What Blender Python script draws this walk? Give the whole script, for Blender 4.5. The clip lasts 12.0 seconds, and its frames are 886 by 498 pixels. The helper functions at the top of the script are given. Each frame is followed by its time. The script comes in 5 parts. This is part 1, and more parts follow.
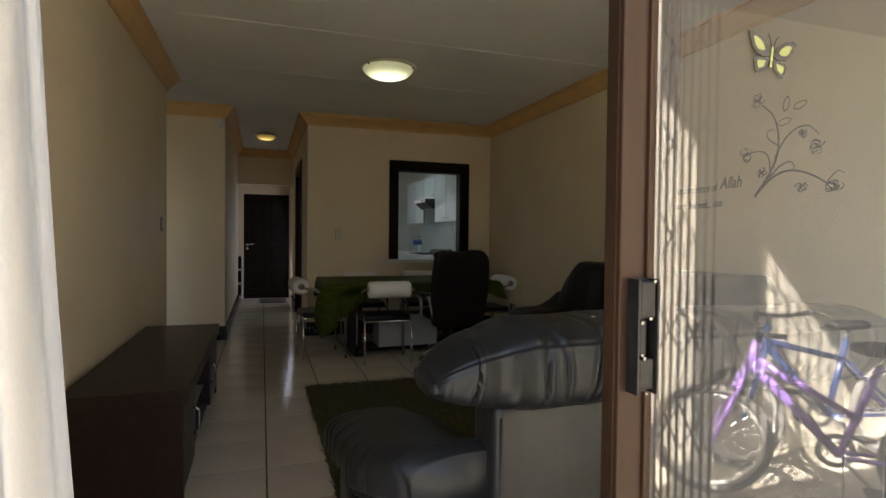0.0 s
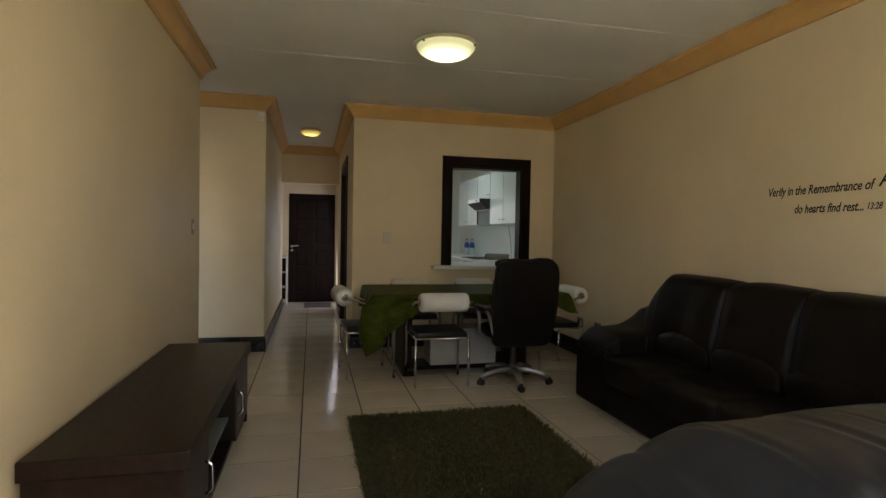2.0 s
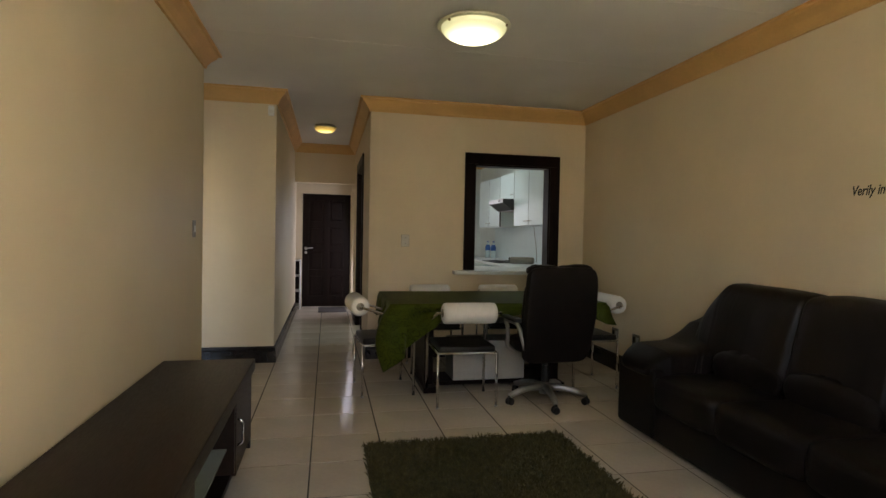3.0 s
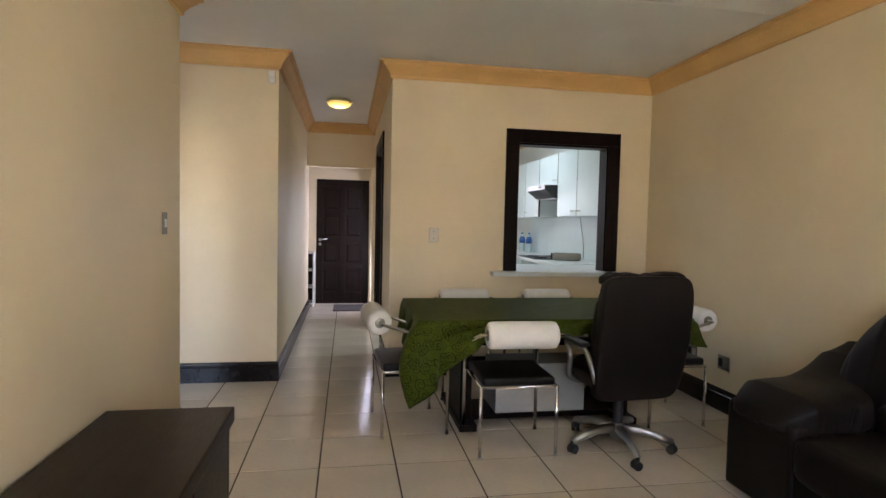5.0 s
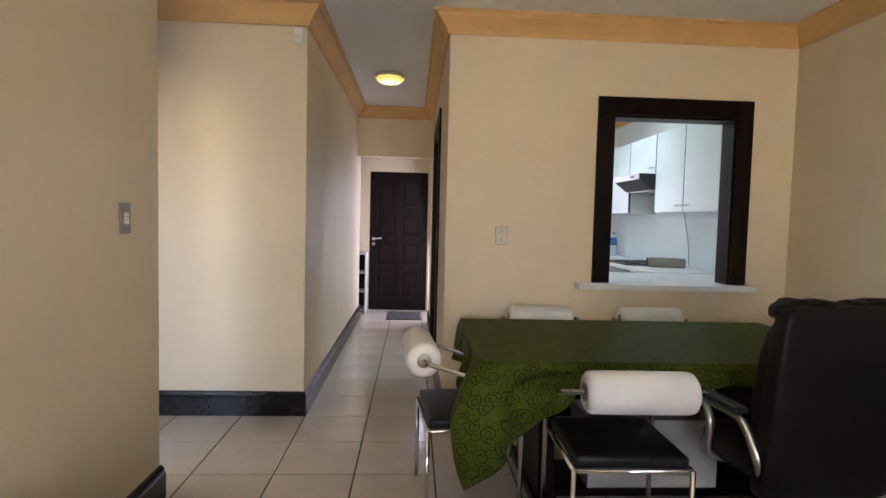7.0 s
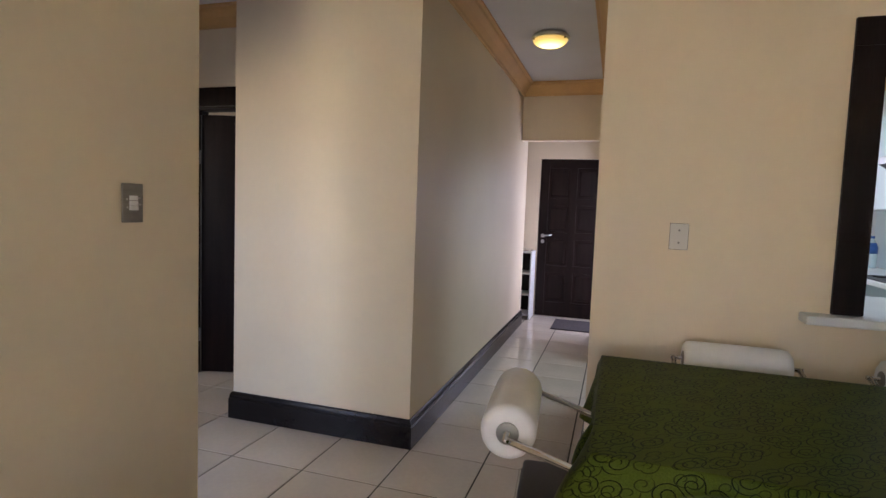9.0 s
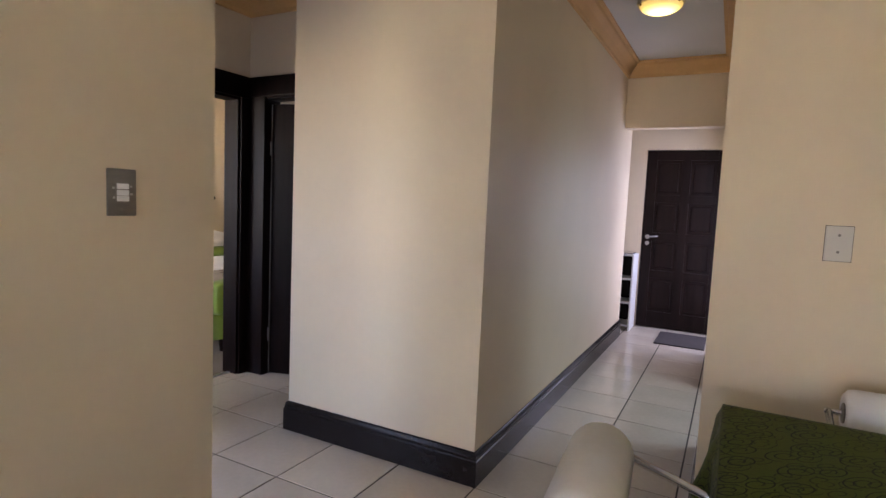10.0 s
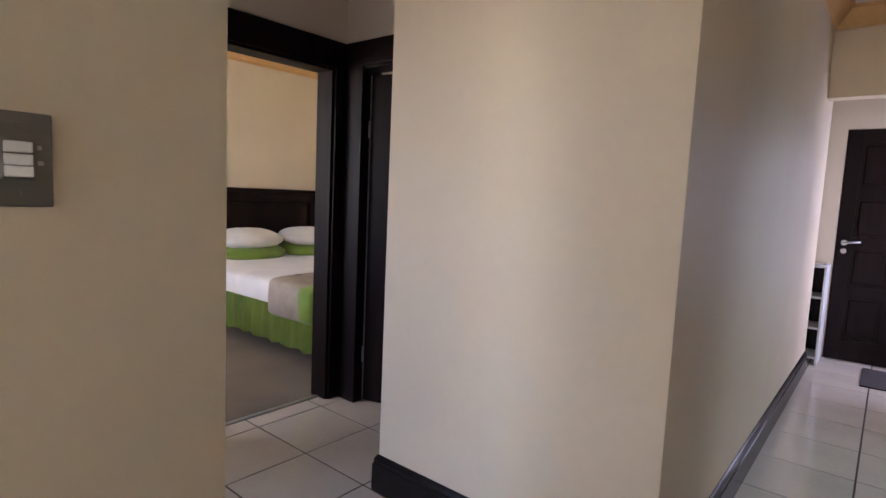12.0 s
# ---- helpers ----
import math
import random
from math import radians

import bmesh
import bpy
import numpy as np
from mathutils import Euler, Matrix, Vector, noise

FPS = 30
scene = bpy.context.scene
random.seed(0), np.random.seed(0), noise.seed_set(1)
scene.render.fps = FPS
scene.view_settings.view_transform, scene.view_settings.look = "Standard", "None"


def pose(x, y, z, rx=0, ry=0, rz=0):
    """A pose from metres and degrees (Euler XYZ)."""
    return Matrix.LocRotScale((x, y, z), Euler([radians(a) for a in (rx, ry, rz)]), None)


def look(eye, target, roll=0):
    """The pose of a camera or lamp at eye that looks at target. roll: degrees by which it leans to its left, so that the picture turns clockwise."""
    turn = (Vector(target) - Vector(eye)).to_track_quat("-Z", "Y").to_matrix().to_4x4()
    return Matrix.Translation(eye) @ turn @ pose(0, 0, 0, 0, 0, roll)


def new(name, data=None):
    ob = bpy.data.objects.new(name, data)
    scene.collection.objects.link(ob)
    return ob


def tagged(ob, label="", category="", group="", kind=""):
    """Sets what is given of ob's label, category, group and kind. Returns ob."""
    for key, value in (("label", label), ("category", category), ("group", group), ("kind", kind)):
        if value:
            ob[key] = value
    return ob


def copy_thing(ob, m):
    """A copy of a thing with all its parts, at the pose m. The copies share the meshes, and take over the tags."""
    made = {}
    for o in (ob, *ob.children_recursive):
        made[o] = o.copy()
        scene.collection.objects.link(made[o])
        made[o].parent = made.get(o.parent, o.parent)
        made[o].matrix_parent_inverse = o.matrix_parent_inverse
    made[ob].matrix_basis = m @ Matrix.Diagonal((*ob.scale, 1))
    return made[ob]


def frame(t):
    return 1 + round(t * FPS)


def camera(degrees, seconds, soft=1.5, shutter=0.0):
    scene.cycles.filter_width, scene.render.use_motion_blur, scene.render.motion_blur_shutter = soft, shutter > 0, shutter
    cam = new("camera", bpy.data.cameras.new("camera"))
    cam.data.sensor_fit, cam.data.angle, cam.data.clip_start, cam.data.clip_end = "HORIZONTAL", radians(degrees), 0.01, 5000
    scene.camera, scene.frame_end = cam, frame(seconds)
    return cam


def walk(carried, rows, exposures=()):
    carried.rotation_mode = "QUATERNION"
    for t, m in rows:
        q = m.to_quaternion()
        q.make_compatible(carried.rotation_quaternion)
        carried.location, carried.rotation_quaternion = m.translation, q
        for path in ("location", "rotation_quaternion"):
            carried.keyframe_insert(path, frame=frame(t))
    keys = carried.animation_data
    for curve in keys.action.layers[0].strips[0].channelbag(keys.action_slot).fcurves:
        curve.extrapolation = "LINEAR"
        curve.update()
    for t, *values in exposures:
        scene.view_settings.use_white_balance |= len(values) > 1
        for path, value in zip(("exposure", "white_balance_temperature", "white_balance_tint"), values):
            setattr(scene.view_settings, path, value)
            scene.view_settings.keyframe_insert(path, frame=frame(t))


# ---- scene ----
cam = camera(78.3, 12.0)
PATH = [
    (0, (0.278, 1.188, 1.275), (0.91, 3.085, 1.228), 0.6),
    (0.5, (0.308, 1.357, 1.296), (0.912, 3.263, 1.244), 0.5),
    (1, (0.346, 1.542, 1.29), (0.906, 3.462, 1.243), 0.7),
    (1.5, (0.373, 1.722, 1.3), (0.873, 3.657, 1.252), 1.0),
    (2, (0.358, 1.899, 1.318), (0.829, 3.842, 1.269), 1.0),
    (2.5, (0.355, 2.102, 1.324), (0.797, 4.052, 1.274), 1.0),
    (3, (0.386, 2.354, 1.338), (0.802, 4.309, 1.291), 1.1),
    (5, (0.443, 3.372, 1.4), (0.791, 5.339, 1.302), 1.3),
    (5.5, (0.457, 3.645, 1.395), (0.797, 5.613, 1.291), 1.3),
    (6, (0.481, 3.912, 1.397), (0.803, 5.883, 1.289), 1.3),
    (6.5, (0.524, 4.184, 1.393), (0.763, 6.167, 1.285), 1.3),
    (8.5, (0.875, 5.098, 1.377), (0.46, 7.05, 1.242), 2.0),
    (9, (0.92, 5.354, 1.378), (0.319, 7.256, 1.229), 2.1),
    (9.5, (0.922, 5.607, 1.38), (0.135, 7.438, 1.214), 2.3),
    (10, (0.877, 5.851, 1.371), (-0.055, 7.612, 1.198), 2.5),
    (10.5, (0.818, 6.06, 1.355), (-0.228, 7.755, 1.175), 2.4),
    (11, (0.662, 6.245, 1.354), (-0.47, 7.883, 1.165), 2.5),
    (11.5, (0.508, 6.388, 1.342), (-0.703, 7.968, 1.153), 2.4),
    (12, (0.322, 6.547, 1.337), (-0.94, 8.085, 1.137), 2.6),
]
EXPOSURES = [(0, 3.83, 6650, 12), (0.5, 3.97, 6900, 12), (1.5, 4.48, 7100, 11), (2.5, 4.74, 7200, 12), (3.2, 5.0, 7000, 14), (5.0, 5.89, 6450, 17), (5.5, 6.02, 6300, 18), (6.5, 6.04, 6250, 20), (8.5, 5.7, 6100, 22), (10.5, 5.84, 5900, 26), (12, 5.66, 5800, 27)]
walk(cam, [(t, look(eye, target, roll)) for t, eye, target, roll in PATH], EXPOSURES)

# ---- world, sun, daylight at the openings, added kitchen fill ----
world = bpy.data.worlds.new("sky")
scene.world = world
world.use_nodes = True
sky = world.node_tree.nodes.new("ShaderNodeTexSky")
sky.sky_type, sky.sun_disc = "NISHITA", False
sky.sun_elevation, sky.sun_rotation = radians(43), radians(-65)
world.node_tree.links.new(sky.outputs["Color"], world.node_tree.nodes["Background"].inputs["Color"])
world.node_tree.nodes["Background"].inputs["Strength"].default_value = 0.05


def lamp(name, kind, m, energy, colour=(1, 1, 1), size=(1, 1)):
    data = bpy.data.lights.new(name, kind)
    data.energy, data.color = energy, colour
    if kind == "AREA":
        data.shape, data.size, data.size_y = "RECTANGLE", size[0], size[1]
    ob = new(name, data)
    ob.matrix_basis = m
    return ob


sun = lamp("sun", "SUN", look((-6.6, 3.0, 6.9), (0, 0, 0)), 5.0, (1.0, 0.95, 0.87))
sun.data.angle = radians(0.5)
lamp("daylight_sliding_door", "AREA", look((1.17, 1.78, 1.08), (1.17, 9, 1.0)), 0.76, (1.0, 0.95, 0.88), (2.6, 2.0))
lamp("daylight_bedroom", "AREA", look((-3.9, 6.2, 1.55), (-3.9, 9, 1.3)), 0.60, (0.97, 0.96, 1.0), (1.9, 1.25))
# added fill under the kitchen ceiling, no fitting; also lights the corridor through the doorway
lamp("kitchen_ceiling_fill", "AREA", look((1.85, 9.9, 2.70), (1.851, 9.9, 0)), 0.50, (0.80, 0.96, 1.0), (0.35, 1.4))
# added lamp before the closed far wall, aimed at the corridor wall to brighten it
lamp("kitchen_window_fill", "AREA", look((1.70, 12.53, 1.62), (0.4, 9.6, 1.2)), 0.38, (0.86, 0.88, 1.0), (1.2, 1.0))
lamp("daylight_entrance", "AREA", look((0.845, 12.07, 1.1), (-0.5, 12.0, 0.9)), 0.38, (0.78, 0.80, 1.0), (0.46, 1.7))
lamp("daylight_bathroom", "AREA", look((-1.2, 10.85, 1.7), (-1.6, 9, 1.2)), 0.163, (0.93, 0.97, 1.0), (0.6, 0.6))
lamp("daylight_second_room", "AREA", look((-1.255, 6.86, 0.92), (-1.2, 8.2, 0.80)), 0.12, (0.72, 0.81, 1.0), (0.76, 1.6))


# ---- helpers of this scene ----
def mesh_ob(name, bm, material, parent=None, label="", smooth=False):
    me = bpy.data.meshes.new(name)
    bm.normal_update()
    bm.to_mesh(me)
    bm.free()
    me.materials.append(material)
    if smooth:
        for p in me.polygons:
            p.use_smooth = True
    ob = new(name, me)
    if parent is not None:
        ob.parent = parent
    if label:
        ob["label"] = label
    return ob


def part(name, bm, material, parent, label="", smooth=False):
    return mesh_ob(name, bm, material, parent, label, smooth)


def thing(name, label, category, m=None, group="", kind=""):
    ob = new(name)
    ob.empty_display_size = 0.1
    if m is not None:
        ob.matrix_basis = m
    return tagged(ob, label, category, group, kind)


def add_box(bm, x0, x1, y0, y1, z0, z1, bevel=0.0, seg=2, m=None):
    g = bmesh.ops.create_cube(bm, size=1)
    vs = g["verts"]
    for v in vs:
        v.co = Vector((x0 + (v.co.x + 0.5) * (x1 - x0), y0 + (v.co.y + 0.5) * (y1 - y0), z0 + (v.co.z + 0.5) * (z1 - z0)))
    if bevel:
        es = list({e for v in vs for e in v.link_edges})
        r = bmesh.ops.bevel(bm, geom=es, offset=bevel, segments=seg, affect="EDGES", profile=0.6)
        vs = list({v for f in r["faces"] for v in f.verts} | {v for v in vs if v.is_valid})
    if m is not None:
        bmesh.ops.transform(bm, matrix=m, verts=[v for v in vs if v.is_valid])
    return bm


def box(x0, x1, y0, y1, z0, z1, bevel=0.0, seg=2, m=None):
    return add_box(bmesh.new(), x0, x1, y0, y1, z0, z1, bevel, seg, m)


def add_tube(bm, pts, r, n=10, closed=False):
    """A round bar along points."""
    pts = [Vector(p) for p in pts]
    rings = []
    k = len(pts)
    ref = None
    for i, p in enumerate(pts):
        a = pts[(i - 1) % k] if (i > 0 or closed) else p
        b = pts[(i + 1) % k] if (i < k - 1 or closed) else p
        d = (b - a).normalized()
        if ref is None:
            ref = Vector((0, 0, 1)) if abs(d.z) < 0.9 else Vector((1, 0, 0))
        u = (ref - d * ref.dot(d)).normalized()
        ref = u
        w = d.cross(u)
        rr = r[i] if isinstance(r, (list, tuple)) else r
        rings.append([bm.verts.new(p + (u * math.cos(2 * math.pi * j / n) + w * math.sin(2 * math.pi * j / n)) * rr) for j in range(n)])
    for i in range(k if closed else k - 1):
        a, b = rings[i], rings[(i + 1) % k]
        for j in range(n):
            bm.faces.new((a[j], a[(j + 1) % n], b[(j + 1) % n], b[j]))
    if not closed:
        bm.faces.new(rings[0][::-1])
        bm.faces.new(rings[-1])
    return bm


def tube(pts, r, n=10, closed=False):
    return add_tube(bmesh.new(), pts, r, n, closed)


def bend(pts, rad=0.04, n=5):
    """Rounds the corners of a line of points."""
    pts = [Vector(p) for p in pts]
    out = [pts[0]]
    for i in range(1, len(pts) - 1):
        p, a, b = pts[i], pts[i - 1], pts[i + 1]
        u, w = (a - p), (b - p)
        d = min(rad, u.length * 0.45, w.length * 0.45)
        s, e = p + u.normalized() * d, p + w.normalized() * d
        for j in range(n + 1):
            q = j / n
            out.append(s * (1 - q) ** 2 + p * 2 * q * (1 - q) + e * q * q)
    out.append(pts[-1])
    return out


def lathe(profile, n=32, bm=None, m=None):
    """Turns (radius, height) pairs about z."""
    bm = bm or bmesh.new()
    rings = []
    made = []
    for r, z in profile:
        if r < 1e-6:
            ring = [bm.verts.new((0, 0, z))]
        else:
            ring = [bm.verts.new((r * math.cos(2 * math.pi * j / n), r * math.sin(2 * math.pi * j / n), z)) for j in range(n)]
        rings.append(ring)
        made += ring
    for a, b in zip(rings, rings[1:]):
        for j in range(n):
            k = (j + 1) % n
            if len(a) == 1 and len(b) > 1:
                bm.faces.new((a[0], b[k], b[j]))
            elif len(b) == 1 and len(a) > 1:
                bm.faces.new((a[j], a[k], b[0]))
            elif len(a) > 1:
                bm.faces.new((a[j], a[k], b[k], b[j]))
    if m is not None:
        bmesh.ops.transform(bm, matrix=m, verts=made)
    bmesh.ops.recalc_face_normals(bm, faces=bm.faces)
    return bm


def prism(poly, z0, z1, bm=None, m=None):
    """A flat outline pulled up from z0 to z1."""
    bm = bm or bmesh.new()
    lo = [bm.verts.new((x, y, z0)) for x, y in poly]
    hi = [bm.verts.new((x, y, z1)) for x, y in poly]
    n = len(poly)
    for i in range(n):
        bm.faces.new((lo[i], lo[(i + 1) % n], hi[(i + 1) % n], hi[i]))
    bm.faces.new(lo[::-1])
    bm.faces.new(hi)
    bmesh.ops.recalc_face_normals(bm, faces=bm.faces)
    if m is not None:
        bmesh.ops.transform(bm, matrix=m, verts=lo + hi)
    return bm


def sweep(bm, profile, a, b, out, ext_a=0.0, ext_b=0.0):
    """A moulding along the wall from a to b (x, y). profile: (out from the wall, z); out: the wall's normal (x, y).
    ext: how much the end is drawn out per metre of depth, for mitres."""
    a, b, o = Vector((*a, 0)), Vector((*b, 0)), Vector((*out, 0))
    d = (b - a).normalized()
    ra = [bm.verts.new(a + o * p + Vector((0, 0, z)) - d * ext_a * p) for p, z in profile]
    rb = [bm.verts.new(b + o * p + Vector((0, 0, z)) + d * ext_b * p) for p, z in profile]
    n = len(profile)
    for i in range(n):
        bm.faces.new((ra[i], ra[(i + 1) % n], rb[(i + 1) % n], rb[i]))
    bm.faces.new(ra[::-1])
    bm.faces.new(rb)
    bmesh.ops.recalc_face_normals(bm, faces=bm.faces)
    return bm


def cushion(bm, cx, cy, cz, lx, ly, lz, p=3.0, nu=28, nv=18, dent=None, m=None):
    """A stuffed, rounded block: a superellipsoid with sides lx, ly, lz. dent(u, v, point) moves points."""
    made = []
    rows = []
    sg = lambda c, e: math.copysign(abs(c) ** e, c)
    e = 2.0 / p
    for i in range(nv + 1):
        th = -math.pi / 2 + math.pi * i / nv
        row = []
        for j in range(nu):
            ph = 2 * math.pi * j / nu
            q = Vector((lx / 2 * sg(math.cos(th), e) * sg(math.cos(ph), e), ly / 2 * sg(math.cos(th), e) * sg(math.sin(ph), e), lz / 2 * sg(math.sin(th), e)))
            if dent:
                q = dent(q)
            q = q + Vector((cx, cy, cz))
            row.append(bm.verts.new(q))
            made.append(row[-1])
        rows.append(row)
    for i in range(nv):
        for j in range(nu):
            k = (j + 1) % nu
            bm.faces.new((rows[i][j], rows[i][k], rows[i + 1][k], rows[i + 1][j]))
    bmesh.ops.remove_doubles(bm, verts=made, dist=1e-5)
    if m is not None:
        bmesh.ops.transform(bm, matrix=m, verts=[v for v in made if v.is_valid])
    return bm


# ---- materials ----
def material(name, colour, rough=0.5, metal=0.0, spec=0.5, vary=0.06, scale=3.0, grain=0.0, grain_scale=60.0, bump=0.0, bump_scale=80.0, stretch=(1, 1, 1), tint=None, rough_vary=0.0, coat=0.0, random_value=0.0, sheen=0.0, transmission=0.0):
    mat = bpy.data.materials.new(name)
    mat.use_nodes = True
    nt = mat.node_tree
    bs = nt.nodes["Principled BSDF"]
    bs.inputs["Roughness"].default_value = rough
    bs.inputs["Metallic"].default_value = metal
    bs.inputs["Specular IOR Level"].default_value = spec
    bs.inputs["Coat Weight"].default_value = coat
    bs.inputs["Sheen Weight"].default_value = sheen
    bs.inputs["Transmission Weight"].default_value = transmission
    tc = nt.nodes.new("ShaderNodeTexCoord")
    mp = nt.nodes.new("ShaderNodeMapping")
    mp.inputs["Scale"].default_value = stretch
    nt.links.new(tc.outputs["Object"], mp.inputs["Vector"])
    big = nt.nodes.new("ShaderNodeTexNoise")
    big.inputs["Scale"].default_value = scale
    big.inputs["Detail"].default_value = 3
    fine = nt.nodes.new("ShaderNodeTexNoise")
    fine.inputs["Scale"].default_value = grain_scale
    fine.inputs["Detail"].default_value = 4
    for n in (big, fine):
        nt.links.new(mp.outputs["Vector"], n.inputs["Vector"])
    c = Vector(colour[:3])
    dark = tint if tint else tuple(c * (1 - 2 * vary)) + (1,)
    light = tuple(min(1, v) for v in c * (1 + vary)) + (1,)
    mix = nt.nodes.new("ShaderNodeMix")
    mix.data_type = "RGBA"
    mix.inputs["A"].default_value = dark
    mix.inputs["B"].default_value = light
    ramp = nt.nodes.new("ShaderNodeMapRange")
    ramp.inputs["From Min"].default_value, ramp.inputs["From Max"].default_value = 0.3, 0.7
    nt.links.new(big.outputs["Fac"], ramp.inputs["Value"])
    nt.links.new(ramp.outputs["Result"], mix.inputs["Factor"])
    out = mix.outputs["Result"]
    if grain:
        mul = nt.nodes.new("ShaderNodeMix")
        mul.data_type, mul.blend_type = "RGBA", "MULTIPLY"
        mul.inputs["Factor"].default_value = 1.0
        r2 = nt.nodes.new("ShaderNodeMapRange")
        r2.inputs["From Min"].default_value, r2.inputs["From Max"].default_value = 0.3, 0.7
        r2.inputs["To Min"].default_value, r2.inputs["To Max"].default_value = 1 - grain, 1.0
        nt.links.new(fine.outputs["Fac"], r2.inputs["Value"])
        nt.links.new(out, mul.inputs["A"])
        nt.links.new(r2.outputs["Result"], mul.inputs["B"])
        out = mul.outputs["Result"]
    if random_value:
        info = nt.nodes.new("ShaderNodeObjectInfo")
        hsv = nt.nodes.new("ShaderNodeHueSaturation")
        r3 = nt.nodes.new("ShaderNodeMapRange")
        r3.inputs["To Min"].default_value, r3.inputs["To Max"].default_value = 1 - random_value, 1 + random_value
        nt.links.new(info.outputs["Random"], r3.inputs["Value"])
        nt.links.new(r3.outputs["Result"], hsv.inputs["Value"])
        nt.links.new(out, hsv.inputs["Color"])
        out = hsv.outputs["Color"]
    nt.links.new(out, bs.inputs["Base Color"])
    if rough_vary:
        r4 = nt.nodes.new("ShaderNodeMapRange")
        r4.inputs["From Min"].default_value, r4.inputs["From Max"].default_value = 0.3, 0.7
        r4.inputs["To Min"].default_value, r4.inputs["To Max"].default_value = max(0.02, rough - rough_vary), rough + rough_vary
        nt.links.new(fine.outputs["Fac"], r4.inputs["Value"])
        nt.links.new(r4.outputs["Result"], bs.inputs["Roughness"])
    if bump:
        bt = nt.nodes.new("ShaderNodeTexNoise")
        bt.inputs["Scale"].default_value = bump_scale
        bt.inputs["Detail"].default_value = 3
        nt.links.new(mp.outputs["Vector"], bt.inputs["Vector"])
        bp = nt.nodes.new("ShaderNodeBump")
        bp.inputs["Strength"].default_value = bump
        bp.inputs["Distance"].default_value = 0.004
        nt.links.new(bt.outputs["Fac"], bp.inputs["Height"])
        nt.links.new(bp.outputs["Normal"], bs.inputs["Normal"])
    return mat


def glow(name, colour, strength):
    mat = bpy.data.materials.new(name)
    mat.use_nodes = True
    bs = mat.node_tree.nodes["Principled BSDF"]
    bs.inputs["Base Color"].default_value = (0.8, 0.78, 0.7, 1)
    bs.inputs["Roughness"].default_value = 0.35
    bs.inputs["Emission Color"].default_value = colour
    bs.inputs["Emission Strength"].default_value = strength
    return mat


M_WALL = material("cream_paint", (0.71, 0.60, 0.425), 0.50, spec=0.3, vary=0.03, scale=1.3, grain=0.02, grain_scale=25, bump=0.05, bump_scale=140, rough_vary=0.05)
M_CORNICE = material("ochre_paint", (0.66, 0.40, 0.15), 0.5, vary=0.04, scale=4, grain=0.05, grain_scale=40, bump=0.08)
M_CEILING = material("ceiling_white", (0.74, 0.73, 0.70), 0.75, vary=0.03, scale=1.5, grain=0.03, grain_scale=200, bump=0.1, bump_scale=220)
M_TILE = material("floor_tile", (0.62, 0.55, 0.45), 0.135, vary=0.05, scale=2.2, grain=0.06, grain_scale=35, rough_vary=0.05, random_value=0.03, bump=0.015, bump_scale=18)
M_GROUT = material("dark_grout", (0.022, 0.017, 0.014), 0.8, vary=0.1, scale=10, grain=0.2)
M_DARKWOOD = material("dark_stained_wood", (0.011, 0.0052, 0.0042), 0.42, spec=0.11, vary=0.25, scale=3, grain=0.35, grain_scale=30, stretch=(6, 6, 0.5), bump=0.08, bump_scale=60, rough_vary=0.07)
M_SKIRT = material("dark_gloss_skirting", (0.014, 0.010, 0.010), 0.25, spec=0.35, vary=0.2, scale=4, grain=0.25, grain_scale=30, bump=0.05)
M_VENEER = material("wenge_veneer", (0.019, 0.0095, 0.007), 0.36, spec=0.18, vary=0.2, scale=2.5, grain=0.3, grain_scale=40, stretch=(8, 0.6, 8), rough_vary=0.06)
M_LEATHER = material("black_leather", (0.0115, 0.0082, 0.0074), 0.46, spec=0.16, vary=0.15, scale=5, grain=0.2, grain_scale=120, bump=0.10, bump_scale=260, rough_vary=0.06)
# greyer copy of the black leather: dust, plus light from the door in its colour
M_LEATHER_DOORLIT = material("dusty_doorlit_black_leather", (0.0145, 0.0140, 0.0142), 0.38, spec=0.26, vary=0.2, scale=5, grain=0.15, grain_scale=90, bump=0.025, bump_scale=200, rough_vary=0.03)
M_LEATHER_GREY = material("dark_grey_leather", (0.045, 0.045, 0.050), 0.42, spec=0.5, vary=0.12, scale=5, grain=0.15, grain_scale=120, bump=0.25, bump_scale=190, rough_vary=0.07)
M_VINYL = material("black_vinyl", (0.009, 0.0085, 0.009), 0.42, spec=0.35, vary=0.15, scale=8, grain=0.15, bump=0.1, bump_scale=300)
M_WHITEFOAM = material("white_vinyl_roll", (0.74, 0.73, 0.71), 0.5, vary=0.03, scale=9, grain=0.03, bump=0.04, bump_scale=60)
M_CHROME = material("chrome", (0.72, 0.72, 0.73), 0.13, metal=1.0, vary=0.01, rough_vary=0.015)
M_ALU = material("brushed_alloy", (0.46, 0.46, 0.46), 0.34, metal=1.0, vary=0.03, rough_vary=0.03)
M_BLACKPLASTIC = material("black_plastic", (0.015, 0.015, 0.016), 0.45, vary=0.1)
M_WHITE = material("white_paint", (0.76, 0.76, 0.74), 0.45, vary=0.03, scale=4, grain=0.03, bump=0.04)
M_WHITEPLASTIC = material("white_plastic", (0.78, 0.78, 0.76), 0.3, vary=0.02)
M_STEELPLATE = material("steel_cover_plate", (0.24, 0.225, 0.195), 0.42, metal=0.6, vary=0.06, grain=0.1, stretch=(1, 1, 12))
# kitchen whites: the bluish cast of the kitchen light is mixed into their base colours
M_MELAMINE = material("white_melamine", (0.70, 0.80, 0.83), 0.28, vary=0.02)
